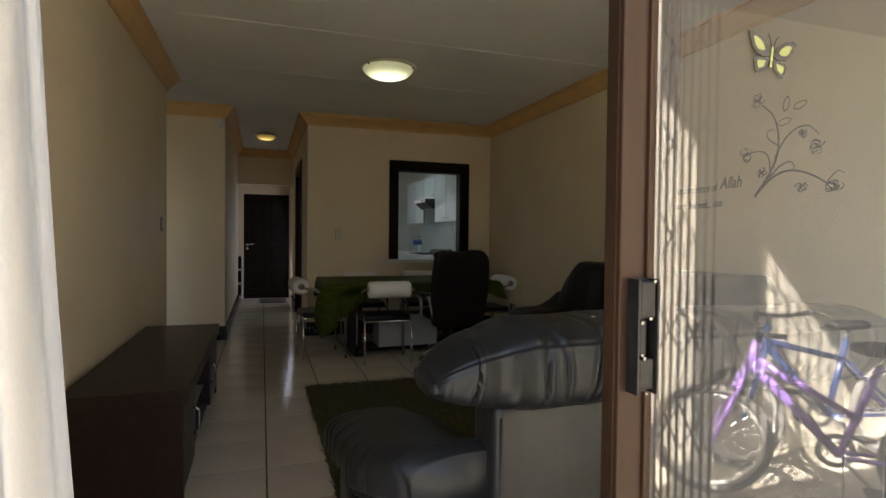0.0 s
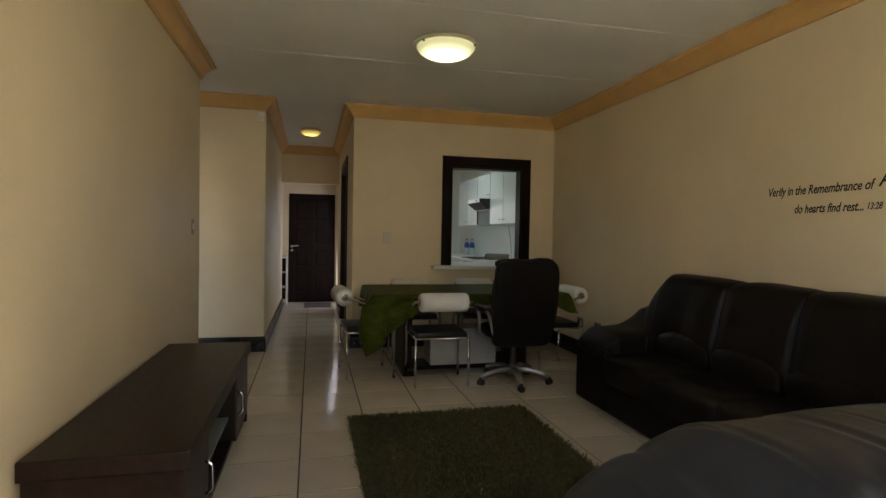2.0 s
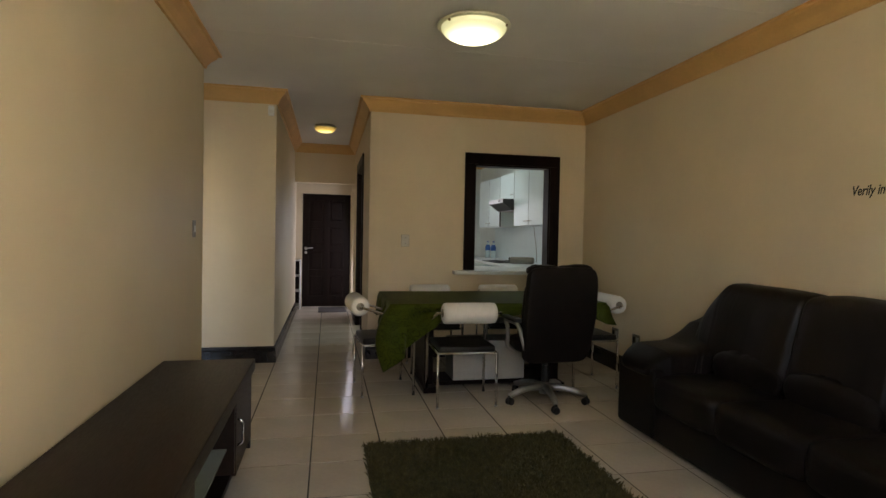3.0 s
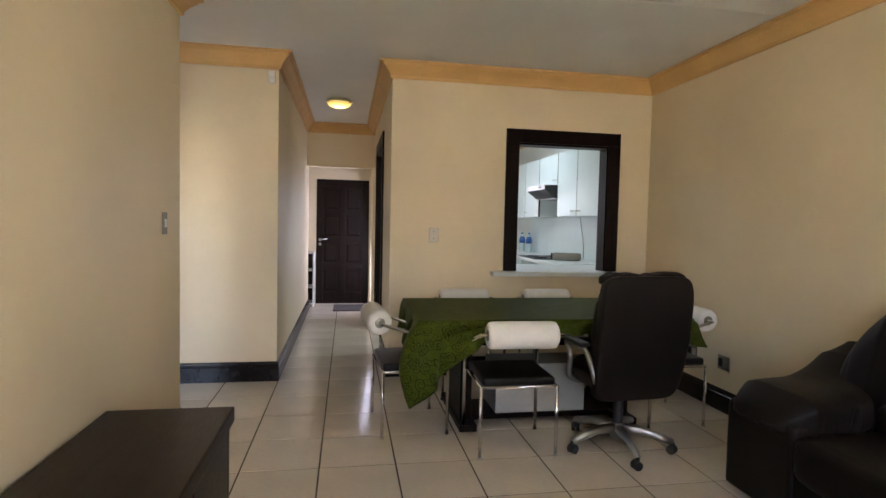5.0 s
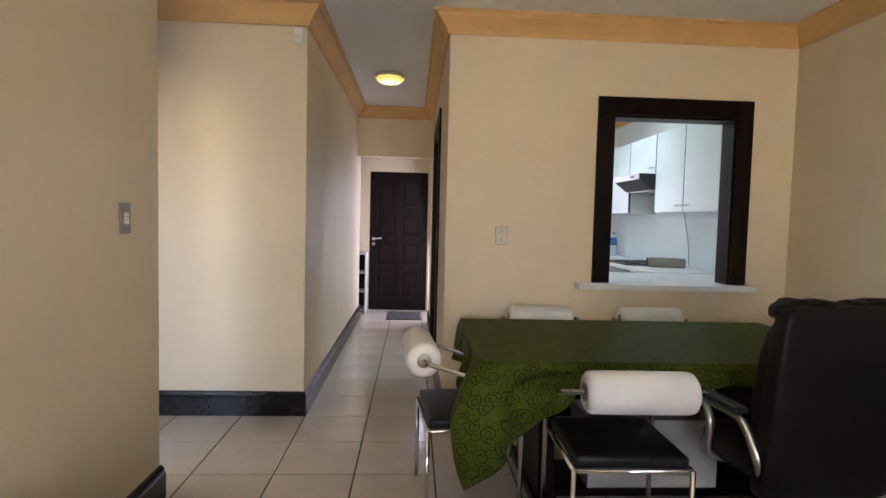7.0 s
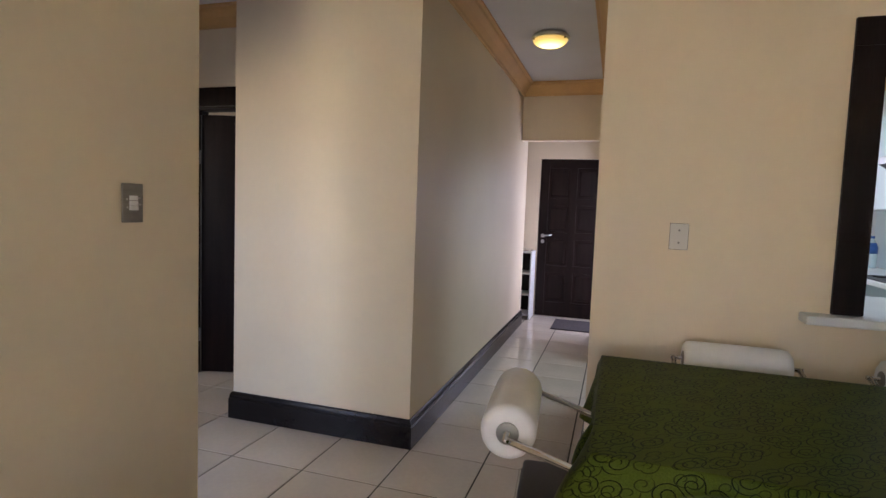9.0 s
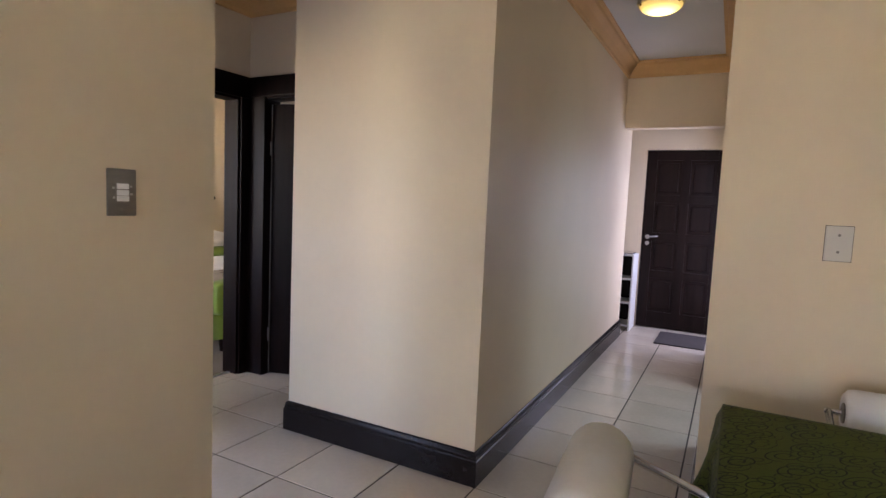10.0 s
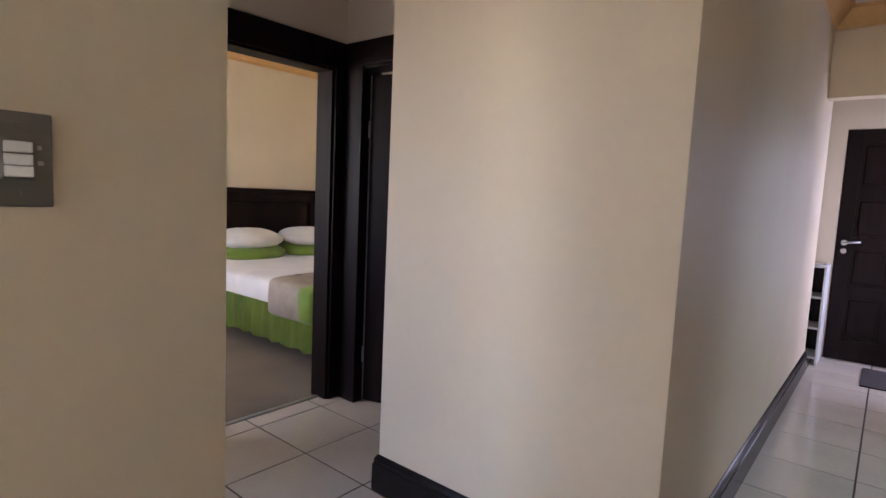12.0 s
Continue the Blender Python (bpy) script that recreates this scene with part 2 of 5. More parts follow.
M_WALLTILE = material("white_wall_tile", (0.68, 0.78, 0.81), 0.36, vary=0.02, random_value=0.02)
M_KITCHENWALL = material("kitchen_white_paint", (0.72, 0.77, 0.77), 0.5, vary=0.02)
M_COUNTER = material("pale_worktop", (0.72, 0.74, 0.74), 0.3, vary=0.03, grain=0.05, grain_scale=200)
M_BROWNFRAME = material("bronze_door_frame", (0.026, 0.0125, 0.006), 0.5, spec=0.15, metal=0.0, vary=0.12, scale=5, grain=0.15, grain_scale=30, stretch=(5, 5, 0.5), rough_vary=0.08)
M_OLDSTEEL = material("scuffed_lock_steel", (0.010, 0.0095, 0.009), 0.5, spec=0.25, metal=0.1, vary=0.3, scale=25, grain=0.4, grain_scale=90, rough_vary=0.15)
M_CURTAIN = material("white_curtain_cloth", (0.74, 0.72, 0.69), 0.85, vary=0.04, scale=2, grain=0.06, grain_scale=300, stretch=(1, 1, 0.3), bump=0.15, bump_scale=400, sheen=0.2)
M_DECAL = material("black_vinyl_decal", (0.018, 0.016, 0.014), 0.5, vary=0.1)
M_BROWNTAN = material("bedroom_carpet", (0.20, 0.165, 0.12), 0.95, vary=0.08, scale=2, grain=0.3, grain_scale=300, bump=0.4, bump_scale=300)
M_MAT = material("grey_door_mat", (0.05, 0.04, 0.04), 0.95, vary=0.1, grain=0.4, grain_scale=200, bump=0.5, bump_scale=300)
# white card, its colour darkened to stand for the shade under the table
M_CARDBOARD = material("white_carton", (0.48, 0.46, 0.42), 0.7, vary=0.05, scale=3, grain=0.06)

# ---- the plan ----
XL, XR = -0.60, 3.30          # living room, left and right wall
YG, YLE = 1.93, 7.054          # sliding door plane, end of the left wall
YP, YK = 8.19, 8.22           # pier face, kitchen wall face
XP0, XC0, XC1 = -1.34, -0.14, 0.82   # pier's left side, corridor left and right
XB, YB = -2.36, 8.80          # lobby: wall with the bedroom door, wall with the bathroom door
YCE, YD = 11.95, 12.60        # corridor's left wall ends; front door wall
H = 2.79
TH = 0.22
THK = 0.15                    # kitchen wall with the hatch


def wall(name, pieces, mat=None, label="smooth cream painted plaster wall"):
    bm = bmesh.new()
    for b in pieces:
        add_box(bm, *b)
    return tagged(mesh_ob(name, bm, mat or M_WALL), label, "wall", kind="structure")


# floor slab with the joint colour; tiles lie on it
tagged(mesh_ob("floor", box(-2.45, XR, YG - 0.1, YD + 0.1, -0.1, -0.003), M_GROUT), "cream ceramic floor tiles with dark joints", "floor", kind="structure")
tagged(mesh_ob("ceiling", box(-2.6, XR + 0.3, YG - 0.1, YD + 0.2, H, H + 0.12), M_CEILING), "white painted board ceiling with faint joints", "ceiling", kind="structure")

wall("wall_west", [(XL - TH, XL, YG, YLE, 0, H)])
SR0, SR1 = -1.66, -0.85       # doorway of the room south of the lobby
wall("wall_lobby_south", [(XB, SR0, YLE - TH, YLE, 0, H), (SR1, XL - TH, YLE - TH, YLE, 0, H), (SR0, SR1, YLE - TH, YLE, 2.05, H)])
wall("wall_second_room", [(XB - 0.14, XL - TH, 4.0, 4.14, 0, 0.7), (XB - 0.14, XL - TH, 4.0, 4.14, 2.2, H), (XB - 0.14, XB, 4.14, 6.0, 0, H), (XB, XB + 0.25, 4.0, 4.14, 0.7, 2.2), (-1.05, XL - TH, 4.0, 4.14, 0.7, 2.2)])
tagged(mesh_ob("floor_second_room", box(XB - 0.14, XL - TH, 4.0, YLE - TH, -0.1, 0.002), M_BROWNTAN), "plain taupe carpet of the second room", "floor", kind="structure")
wall("wall_east", [(XR, XR + TH, YG, 12.9, 0, H)])
# kitchen wall with its serving hatch
HX0, HX1, HZ0, HZ1 = 1.975, 2.875, 0.965, 2.15
wall("wall_kitchen", [(XC1, HX0, YK, YK + THK, 0, H), (HX1, XR, YK, YK + THK, 0, H), (HX0, HX1, YK, YK + THK, 0, HZ0 - 0.045), (HX0, HX1, YK, YK + THK, HZ1, H)])
# corridor right wall with the kitchen doorway and the entrance window
KD0, KD1, KDH = 9.30, 10.45, 2.24
wall("wall_corridor_east", [(XC1, XC1 + 0.14, YK + THK, KD0, 0, H), (XC1, XC1 + 0.14, KD0, KD1, KDH, H), (XC1, XC1 + 0.14, KD1, 11.72, 0, H), (XC1, XC1 + 0.14, 11.72, 12.42, 2.12, H), (XC1, XC1 + 0.14, 12.42, YD, 0, H)])
wall("wall_pier", [(XP0, XC0, YP, YP + 0.2, 0, H)])
wall("wall_corridor_west", [(XC0 - 0.2, XC0, YP + 0.2, YCE, 0, H)])
wall("wall_pier_side", [(XP0, XP0 + 0.2, YP + 0.2, YB, 0, H)])
wall("wall_bulkhead", [(XC0, XC1, 11.5, 11.64, 2.17, H)])
wall("wall_front", [(-1.3, -0.06, YD, YD + TH, 0, H), (0.80, 1.2, YD, YD + TH, 0, H), (-0.06, 0.80, YD, YD + TH, 2.07, H)])
wall("wall_entrance_west", [(-1.5, -1.3, YCE - 0.2, YD + TH, 0, H), (-1.3, XC0 - 0.2, YCE - 0.2, YCE, 0, H)])
# lobby walls
BD0, BD1, BDH = 7.80, 8.712, 2.068
wall("wall_bedroom", [(XB - 0.14, XB, 6.0, BD0, 0, H), (XB - 0.14, XB, BD0, BD1, BDH, H), (XB - 0.14, XB, BD1, 10.9, 0, H)])
wall("wall_bathroom", [(XB, XB + 0.14, YB, YB + 0.14, 0, H), (XB + 0.14, XP0 - 0.04, YB, YB + 0.14, 2.084, H), (XP0 - 0.04, XP0 + 0.2, YB, YB + 0.14, 0, H)])
# bathroom, closed around
wall("wall_bathroom_far", [(XB, XC0 - 0.2, 10.9, 11.04, 0, H)], M_KITCHENWALL, "white painted bathroom wall")
# bedroom, closed around
wall("wall_bedroom_west", [(-5.36, -5.22, 5.9, 11.2, 0, H)], None, "cream painted bedroom wall behind the headboard")
wall("wall_bedroom_north", [(-5.6, XB - 0.14, 11.0, 11.14, 0, H)])
wall("wall_bedroom_south", [(-5.6, -4.9, 6.0, 6.14, 0, H), (-2.9, XB - 0.14, 6.0, 6.14, 0, H), (-4.9, -2.9, 6.0, 6.14, 0, 0.9), (-4.9, -2.9, 6.0, 6.14, 2.2, H)])
tagged(mesh_ob("floor_bedroom", box(-5.74, XB - 0.08, 5.9, 11.2, -0.1, 0.002), M_BROWNTAN), "plain taupe bedroom carpet", "floor", kind="structure")
tagged(mesh_ob("ceiling_bedroom", box(-5.74, -2.6, 5.9, 11.2, H, H + 0.12), M_CEILING), "white painted bedroom ceiling", "ceiling", kind="structure")
# kitchen far wall
wall("wall_kitchen_north", [(XC1 + 0.14, XR, 12.6, 12.74, 0, H)], M_KITCHENWALL, "white painted kitchen wall")
# the garden front with the sliding door opening
GX0, GX1, GZ1 = -0.20, 2.55, 2.12
wall("wall_south", [(XL - TH, GX0, YG - 0.14, YG + 0.06, 0, H), (GX1, XR + TH, YG - 0.14, YG + 0.06, 0, H), (GX0, GX1, YG - 0.14, YG + 0.06, GZ1, H)])

# bedroom threshold strip
tagged(mesh_ob("trim_threshold", box(XB - 0.09, XB - 0.06, BD0 - 0.02, BD1, 0.0, 0.009, 0.002), M_ALU), "thin metal carpet edge strip at the doorway", "trim", kind="structure")

# ---- cornice ----
CORN = [(0, H - 0.14), (0.018, H - 0.14), (0.022, H - 0.115), (0.05, H - 0.075), (0.085, H - 0.04), (0.092, H - 0.02), (0.115, H - 0.018), (0.115, H - 0.001), (0, H - 0.001)]


def cornice(name, a, b, out, ea=-1, eb=-1):
    tagged(mesh_ob(name, sweep(bmesh.new(), CORN, a, b, out, ea, eb), M_CORNICE), "ochre painted moulded plaster cornice", "cornice", kind="structure")


cornice("cornice_west", (XL, YG + 0.06), (XL, YLE), (1, 0), -1, 1)
cornice("cornice_lobby_south", (XL, YLE), (XB, YLE), (0, 1), 1, -1)
cornice("cornice_east", (XR, YK), (XR, YG + 0.06), (-1, 0))
cornice("cornice_kitchen", (XC1, YK), (XR, YK), (0, -1), 1, -1)
cornice("cornice_corridor_east", (XC1, YK), (XC1, 11.5), (-1, 0), 1, -1)
cornice("cornice_bulkhead", (XC0, 11.5), (XC1, 11.5), (0, -1))
cornice("cornice_corridor_west", (XC0, YP), (XC0, 11.5), (1, 0), 1, -1)
cornice("cornice_pier", (XP0, YP), (XC0, YP), (0, -1), 1, 1)
cornice("cornice_pier_side", (XP0, YP), (XP0, YB), (-1, 0), 1, -1)
cornice("cornice_bathroom", (XB, YB), (XP0, YB), (0, -1))
cornice("cornice_bedroom", (XB, YLE), (XB, YB), (1, 0))
cornice("cornice_bedroom_inner", (-5.22, 6.14), (-5.22, 11.0), (1, 0))
cornice("cornice_kitchen_inner", (XR, YK + THK), (XR, 12.6), (-1, 0))
cornice("cornice_kitchen_far", (XC1 + 0.14, 12.6), (XR, 12.6), (0, -1))

# ---- skirting ----
SK = [(0, 0.002), (0.022, 0.002), (0.022, 0.128), (0.017, 0.134), (0.017, 0.148), (0.010, 0.165), (0.003, 0.170), (0, 0.170)]


def skirting(name, a, b, out, ea=-1, eb=-1):
    tagged(mesh_ob(name, sweep(bmesh.new(), SK, a, b, out, ea, eb), M_SKIRT), "dark stained glossy wooden skirting board", "skirting board", kind="structure")


skirting("baseboard_west", (XL, YG + 0.06), (XL, YLE), (1, 0), 0, 1)
skirting("baseboard_lobby_south", (XL, YLE), (SR1 + 0.01, YLE), (0, 1), 1, 0)
skirting("baseboard_east", (XR, YK), (XR, YG + 0.06), (-1, 0))
skirting("baseboard_kitchen", (XC1, YK), (XR, YK), (0, -1), 1, -1)
skirting("baseboard_corridor_east", (XC1, YK), (XC1, KD0 - 0.09), (-1, 0), 1, 0)
skirting("baseboard_corridor_east_far", (XC1, KD1 + 0.09), (XC1, 11.64), (-1, 0), 0, 0)
skirting("baseboard_corridor_west", (XC0, YP), (XC0, YCE), (1, 0), 1, 0)
skirting("baseboard_pier", (XP0, YP), (XC0, YP), (0, -1), 1, 1)
skirting("baseboard_pier_side", (XP0, YP), (XP0, YB), (-1, 0), 1, -1)
skirting("baseboard_bedroom", (XB, YLE), (XB, BD0 - 0.08), (1, 0), -1, 0)


# ---- door frames ----
def frame_x(name, x, out, y0, y1, zt, w=0.085, t=0.018, depth=0.14, mat=None, head=0.115):
    """Architrave and lining of an opening in a wall x = const. out: +1 or -1, the side that it faces."""
    mat = mat or M_DARKWOOD
    f = thing(name, "dark stained wooden door frame", "door frame", kind="structure")
    xa, xb = sorted((x, x + out * t))
    part("jamb_casing", box(xa, xb, y0 - w, y0 + 0.004, 0, zt - 0.004, 0.004), mat, f)
    part("jamb_casing", box(xa, xb, y1 - 0.004, y1 + w, 0, zt - 0.004, 0.004), mat, f)
    part("head_casing", box(xa, xb, y0 - w, y1 + w, zt - 0.004, zt + head, 0.004), mat, f)
    xc, xd = sorted((x + out * 0.002, x - out * depth))
    part("jamb_lining", box(xc, xd, y0 - 0.001, y0 + 0.022, 0, zt, 0.003), mat, f)
    part("jamb_lining", box(xc, xd, y1 - 0.022, y1 + 0.001, 0, zt, 0.003), mat, f)
    part("head_lining", box(xc, xd, y0 + 0.022, y1 - 0.022, zt - 0.022, zt + 0.001, 0.003), mat, f)
    return f


frb = frame_x("door_frame_bedroom", XB, 1, BD0, BD1, BDH, head=0.152)
frame_x("door_frame_kitchen", XC1, -1, KD0, KD1, KDH, depth=0.14)
bf = thing("door_frame_bathroom", "dark stained wooden door frame", "door frame", kind="structure")
bx0, bx1 = XB + 0.165, XP0 - 0.06
part("jamb_casing", box(XB + 0.018, bx0 + 0.004, YB - 0.018, YB, 0, 2.08, 0.004), M_DARKWOOD, bf)
part("head_casing", box(XB + 0.02, XP0 - 0.02, YB - 0.018, YB, 2.08, 2.22, 0.004), M_DARKWOOD, bf)
part("jamb_lining", box(bx0 - 0.02, bx0 + 0.004, YB - 0.002, YB + 0.14, 0, 2.084, 0.003), M_DARKWOOD, bf)
part("jamb_lining", box(bx1 - 0.02, bx1 + 0.02, YB - 0.002, YB + 0.14, 0, 2.084, 0.003), M_DARKWOOD, bf)
part("head_lining", box(bx0 + 0.004, bx1 - 0.02, YB - 0.002, YB + 0.14, 2.062, 2.084, 0.003), M_DARKWOOD, bf)

# ---- serving hatch ----
hatch = thing("window_1", "open serving hatch with a wide dark wooden frame", "serving hatch", kind="structure")
fw = 0.11
part("frame_side", box(HX0 - fw, HX0 + 0.004, YK - 0.022, YK, HZ0, HZ1 - 0.002, 0.004), M_DARKWOOD, hatch)
part("frame_side", box(HX1 - 0.004, HX1 + fw, YK - 0.022, YK, HZ0, HZ1 - 0.002, 0.004), M_DARKWOOD, hatch)
part("frame_head", box(HX0 - fw, HX1 + fw, YK - 0.022, YK, HZ1 - 0.002, HZ1 + fw + 0.01, 0.004), M_DARKWOOD, hatch)
part("lining", box(HX0 - 0.001, HX0 + 0.02, YK - 0.004, YK + THK, HZ0, HZ1, 0.003), M_DARKWOOD, hatch)
part("lining", box(HX1 - 0.02, HX1 + 0.001, YK - 0.004, YK + THK, HZ0, HZ1, 0.003), M_DARKWOOD, hatch)
part("lining", box(HX0 + 0.02, HX1 - 0.02, YK - 0.004, YK + THK, HZ1 - 0.02, HZ1 + 0.001, 0.003), M_DARKWOOD, hatch)
part("sill", box(HX0 - 0.23, HX1 + 0.14, YK - 0.11, YK + THK + 0.05, HZ0 - 0.042, HZ0 - 0.001, 0.008), M_COUNTER, hatch, "white worktop sill")


# ---- doors ----
def panel_door(name, label, w, h, m, t=0.04, rows=4, handle_x=0.06, kind="structure", side=-1):
    """A leaf of framed panels in its own x-z plane, hinge at x = w; the near face looks to -y."""
    d = thing(name, label, "door", m, kind=kind)
    st, rl = 0.11, 0.10
    cols = [(st, w / 2 - 0.045), (w / 2 + 0.045, w - st)]
    zs = [0.19 + i * (h - 0.19 - 0.11) / rows for i in range(rows + 1)]
    part("stile", box(0, st, 0, t, 0, h, 0.003), M_DARKWOOD, d)
    part("stile", box(w - st, w, 0, t, 0, h, 0.003), M_DARKWOOD, d)
    part("mullion", box(w / 2 - 0.045, w / 2 + 0.045, 0.0005, t - 0.0005, 0.1, h - 0.1, 0.003), M_DARKWOOD, d)
    for i in range(rows + 1):
        z0 = 0 if i == 0 else zs[i] - (0.045 if i < rows else 0)
        z1 = 0.19 if i == 0 else (zs[i] + 0.045 if i < rows else h)
        part("rail", box(st, w - st, 0.001, t - 0.001, z0, z1, 0.003), M_DARKWOOD, d)
    for c0, c1 in cols:
        for i in range(rows):
            z0 = 0.19 if i == 0 else zs[i] + 0.045
            z1 = zs[i + 1] - (0.045 if i + 1 < rows else 0)
            bm = box(c0, c1, 0.014, t - 0.014, z0, z1)
            add_box(bm, c0 + 0.03, c1 - 0.03, 0.005, t - 0.005, z0 + 0.03, z1 - 0.03, 0.009, 1)
            part("panel", bm, M_DARKWOOD, d)
    hd = part("handle", tube(bend([(handle_x, 0, 1.06), (handle_x, -0.045, 1.06), (handle_x + 0.12, -0.05, 1.075)], 0.015), 0.009), M_ALU, d, "brushed metal lever handle", True)
    part("rose", lathe([(0, 0), (0.026, 0), (0.024, 0.008), (0, 0.009)], 20, m=pose(handle_x, 0.001, 1.06, 90)), M_ALU, hd, smooth=False)
    part("keyhole_plate", lathe([(0, 0), (0.024, 0), (0.022, 0.008), (0, 0.009)], 20, m=pose(handle_x, 0.001, 0.985, 90)), M_ALU, d)
    return d


panel_door("door_1", "dark stained wooden front door with raised panels", 0.85, 2.055, pose(-0.055, YD - 0.005, 0.008))
tagged(mesh_ob("trim_door_stop", box(-0.06, 0.80, YD + 0.045, YD + 0.09, 0.0, 2.07), M_DARKWOOD), "dark wooden door rebate behind the front door", "trim", kind="structure")
bath = thing("door_2", "dark stained wooden bathroom door standing ajar", "door", pose(bx0 + 0.012, YB + 0.05, 0.008, 0, 0, 18), kind="structure")
part("leaf", box(0, 0.76, 0, 0.038, 0, 2.025, 0.003), M_DARKWOOD, bath)
# pale strip stands for the bathroom light shining through the hinge gap
part("gap_strip", box(-0.003, 0.006, -0.004, -0.0005, 0.002, 2.02), M_STEELPLATE, bath, "pale strip painted as bathroom light in the hinge gap")
part("hinge", tube([(-0.004, -0.004, 0.25), (-0.004, -0.004, 0.35)], 0.006), M_ALU, bath)
part("hinge", tube([(-0.004, -0.004, 1.65), (-0.004, -0.004, 1.75)], 0.006), M_ALU, bath)

# ---- switches and sockets ----
def plate(name, label, m, w, h, mat, category="light switch", rockers=0, group=""):
    """A cover plate in the x-z plane that looks to -y."""
    p = thing(name, label, category, m, group)
    part("cover_plate", box(-w / 2, w / 2, -0.007, 0, -h / 2, h / 2, 0.003), mat, p)
    for i in range(rockers):
        z = (i - (rockers - 1) / 2) * 0.0165
        part("rocker", box(-0.016, 0.016, -0.013, -0.004, z - 0.0075, z + 0.0075, 0.002, m=pose(0, 0, 0, 4 * (i % 2) - 2)), M_WHITEPLASTIC, p, "white rocker")
    return p


sw1 = plate("light_switch", "brushed steel light switch with white rockers on the wall", pose(XL, 6.752, 1.358, 0, 0, 90), 0.080, 0.128, M_STEELPLATE, rockers=3)
for z in (-0.045, 0.045):
    part("screw", lathe([(0, 0), (0.003, 0), (0.002, 0.001), (0, 0.0012)], 10, m=pose(0, -0.007, z, 90)), M_STEELPLATE, sw1)
part("surround", box(-0.0185, 0.0185, -0.0085, -0.006, -0.0265, 0.0265, 0.001), M_STEELPLATE, sw1, "raised rim round the rockers")
for dx, dz, w in ((-0.024, 0.012, 0.006), (0.025, -0.004, 0.007), (-0.023, -0.014, 0.005), (0.024, 0.017, 0.005)):
    part("plaster_chip", box(dx - w / 2, dx + w / 2, -0.0095, -0.006, dz - 0.003, dz + 0.003, 0.001), M_CARDBOARD, sw1, "pale plaster crumb")
M_PLATE = material("yellowed_plate_plastic", (0.60, 0.56, 0.49), 0.35, vary=0.03)
sw2 = plate("blank_plate", "white plastic blank cover plate on the wall", pose(1.213, YK, 1.283), 0.082, 0.125, M_PLATE, "cover plate")
# dark sheet, a little wider than the plate, paints the shade round its edge
part("gap_shade", box(-0.0425, 0.0425, -0.002, 0, -0.064, 0.064), M_OLDSTEEL, sw2, "dark sheet painted as the shaded gap behind the plate")
for z in (-0.03, 0.03):
    part("screw", lathe([(0, 0), (0.005, 0), (0.004, 0.001), (0, 0.0012)], 10, m=pose(0, -0.007, z, 90)), M_STEELPLATE, sw2)


def socket(m, label):
    s = plate("wall_socket", label, m, 0.125, 0.11, M_STEELPLATE, "wall socket", group="wall sockets")
    for dx in (-0.03, 0.03):
        part("socket_face", box(dx - 0.02, dx + 0.02, -0.009, -0.004, -0.035, 0.03, 0.002), M_ALU if dx > 0 else M_OLDSTEEL, s)
    return s


socket(pose(XR, 7.055, 0.374, 0, 0, -90), "steel wall socket above the skirting")
socket(pose(XR, 7.44, 0.374, 0, 0, -90), "steel wall socket above the skirting")
socket(pose(XL, 3.78, 0.36, 0, 0, 90), "steel wall socket beside the low cabinet")

pir = thing("motion_sensor", "small white plastic alarm sensor below the cornice", "alarm sensor", pose(-0.19, YP, 2.58))
part("housing", box(-0.03, 0.03, -0.045, 0, -0.05, 0.05, 0.012), M_WHITEPLASTIC, pir)
part("lens", box(-0.02, 0.02, -0.05, -0.044, -0.03, 0.005, 0.003), M_CURTAIN, pir, "milky lens")

# ---- ceiling lamps ----


def lit_glass(name, middle, edge, strength, low, r):
    """Frosted bowl with the bulb behind its middle."""
    mat = glow(name, middle, strength)
    nt = mat.node_tree
    em = next(n for n in nt.nodes if n.type in ("EMISSION", "BSDF_PRINCIPLED"))
    co = nt.nodes.new("ShaderNodeTexCoord")
    dist = nt.nodes.new("ShaderNodeVectorMath")
    dist.operation = "LENGTH"
    flat = nt.nodes.new("ShaderNodeVectorMath")
    flat.operation = "MULTIPLY"
    flat.inputs[1].default_value = (1, 1, 0)
    ramp = nt.nodes.new("ShaderNodeMapRange")
    ramp.interpolation_type = "SMOOTHSTEP"
    ramp.inputs["From Min"].default_value, ramp.inputs["From Max"].default_value = r * 0.35, r * 0.98
    ramp.inputs["To Min"].default_value, ramp.inputs["To Max"].default_value = strength, low
    mix = nt.nodes.new("ShaderNodeMix")
    mix.data_type = "RGBA"
    mix.inputs[6].default_value, mix.inputs[7].default_value = middle, edge
    part_of = nt.nodes.new("ShaderNodeMapRange")
    part_of.inputs["From Min"].default_value, part_of.inputs["From Max"].default_value = r * 0.4, r
    nt.links.new(co.outputs["Object"], flat.inputs[0])
    nt.links.new(flat.outputs[0], dist.inputs[0])
    nt.links.new(dist.outputs["Value"], ramp.inputs["Value"])
    nt.links.new(dist.outputs["Value"], part_of.inputs["Value"])
    nt.links.new(part_of.outputs[0], mix.inputs[0])
    if em.type == "EMISSION":
        nt.links.new(ramp.outputs[0], em.inputs["Strength"])
        nt.links.new(mix.outputs[2], em.inputs["Color"])
    else:
        nt.links.new(ramp.outputs[0], em.inputs["Emission Strength"])
        nt.links.new(mix.outputs[2], em.inputs["Emission Color"])
    return mat


M_GLOW1 = lit_glass("lit_frosted_glass", (1.0, 0.96, 0.66, 1), (0.78, 0.84, 0.42, 1), 0.15, 0.020, 0.225)
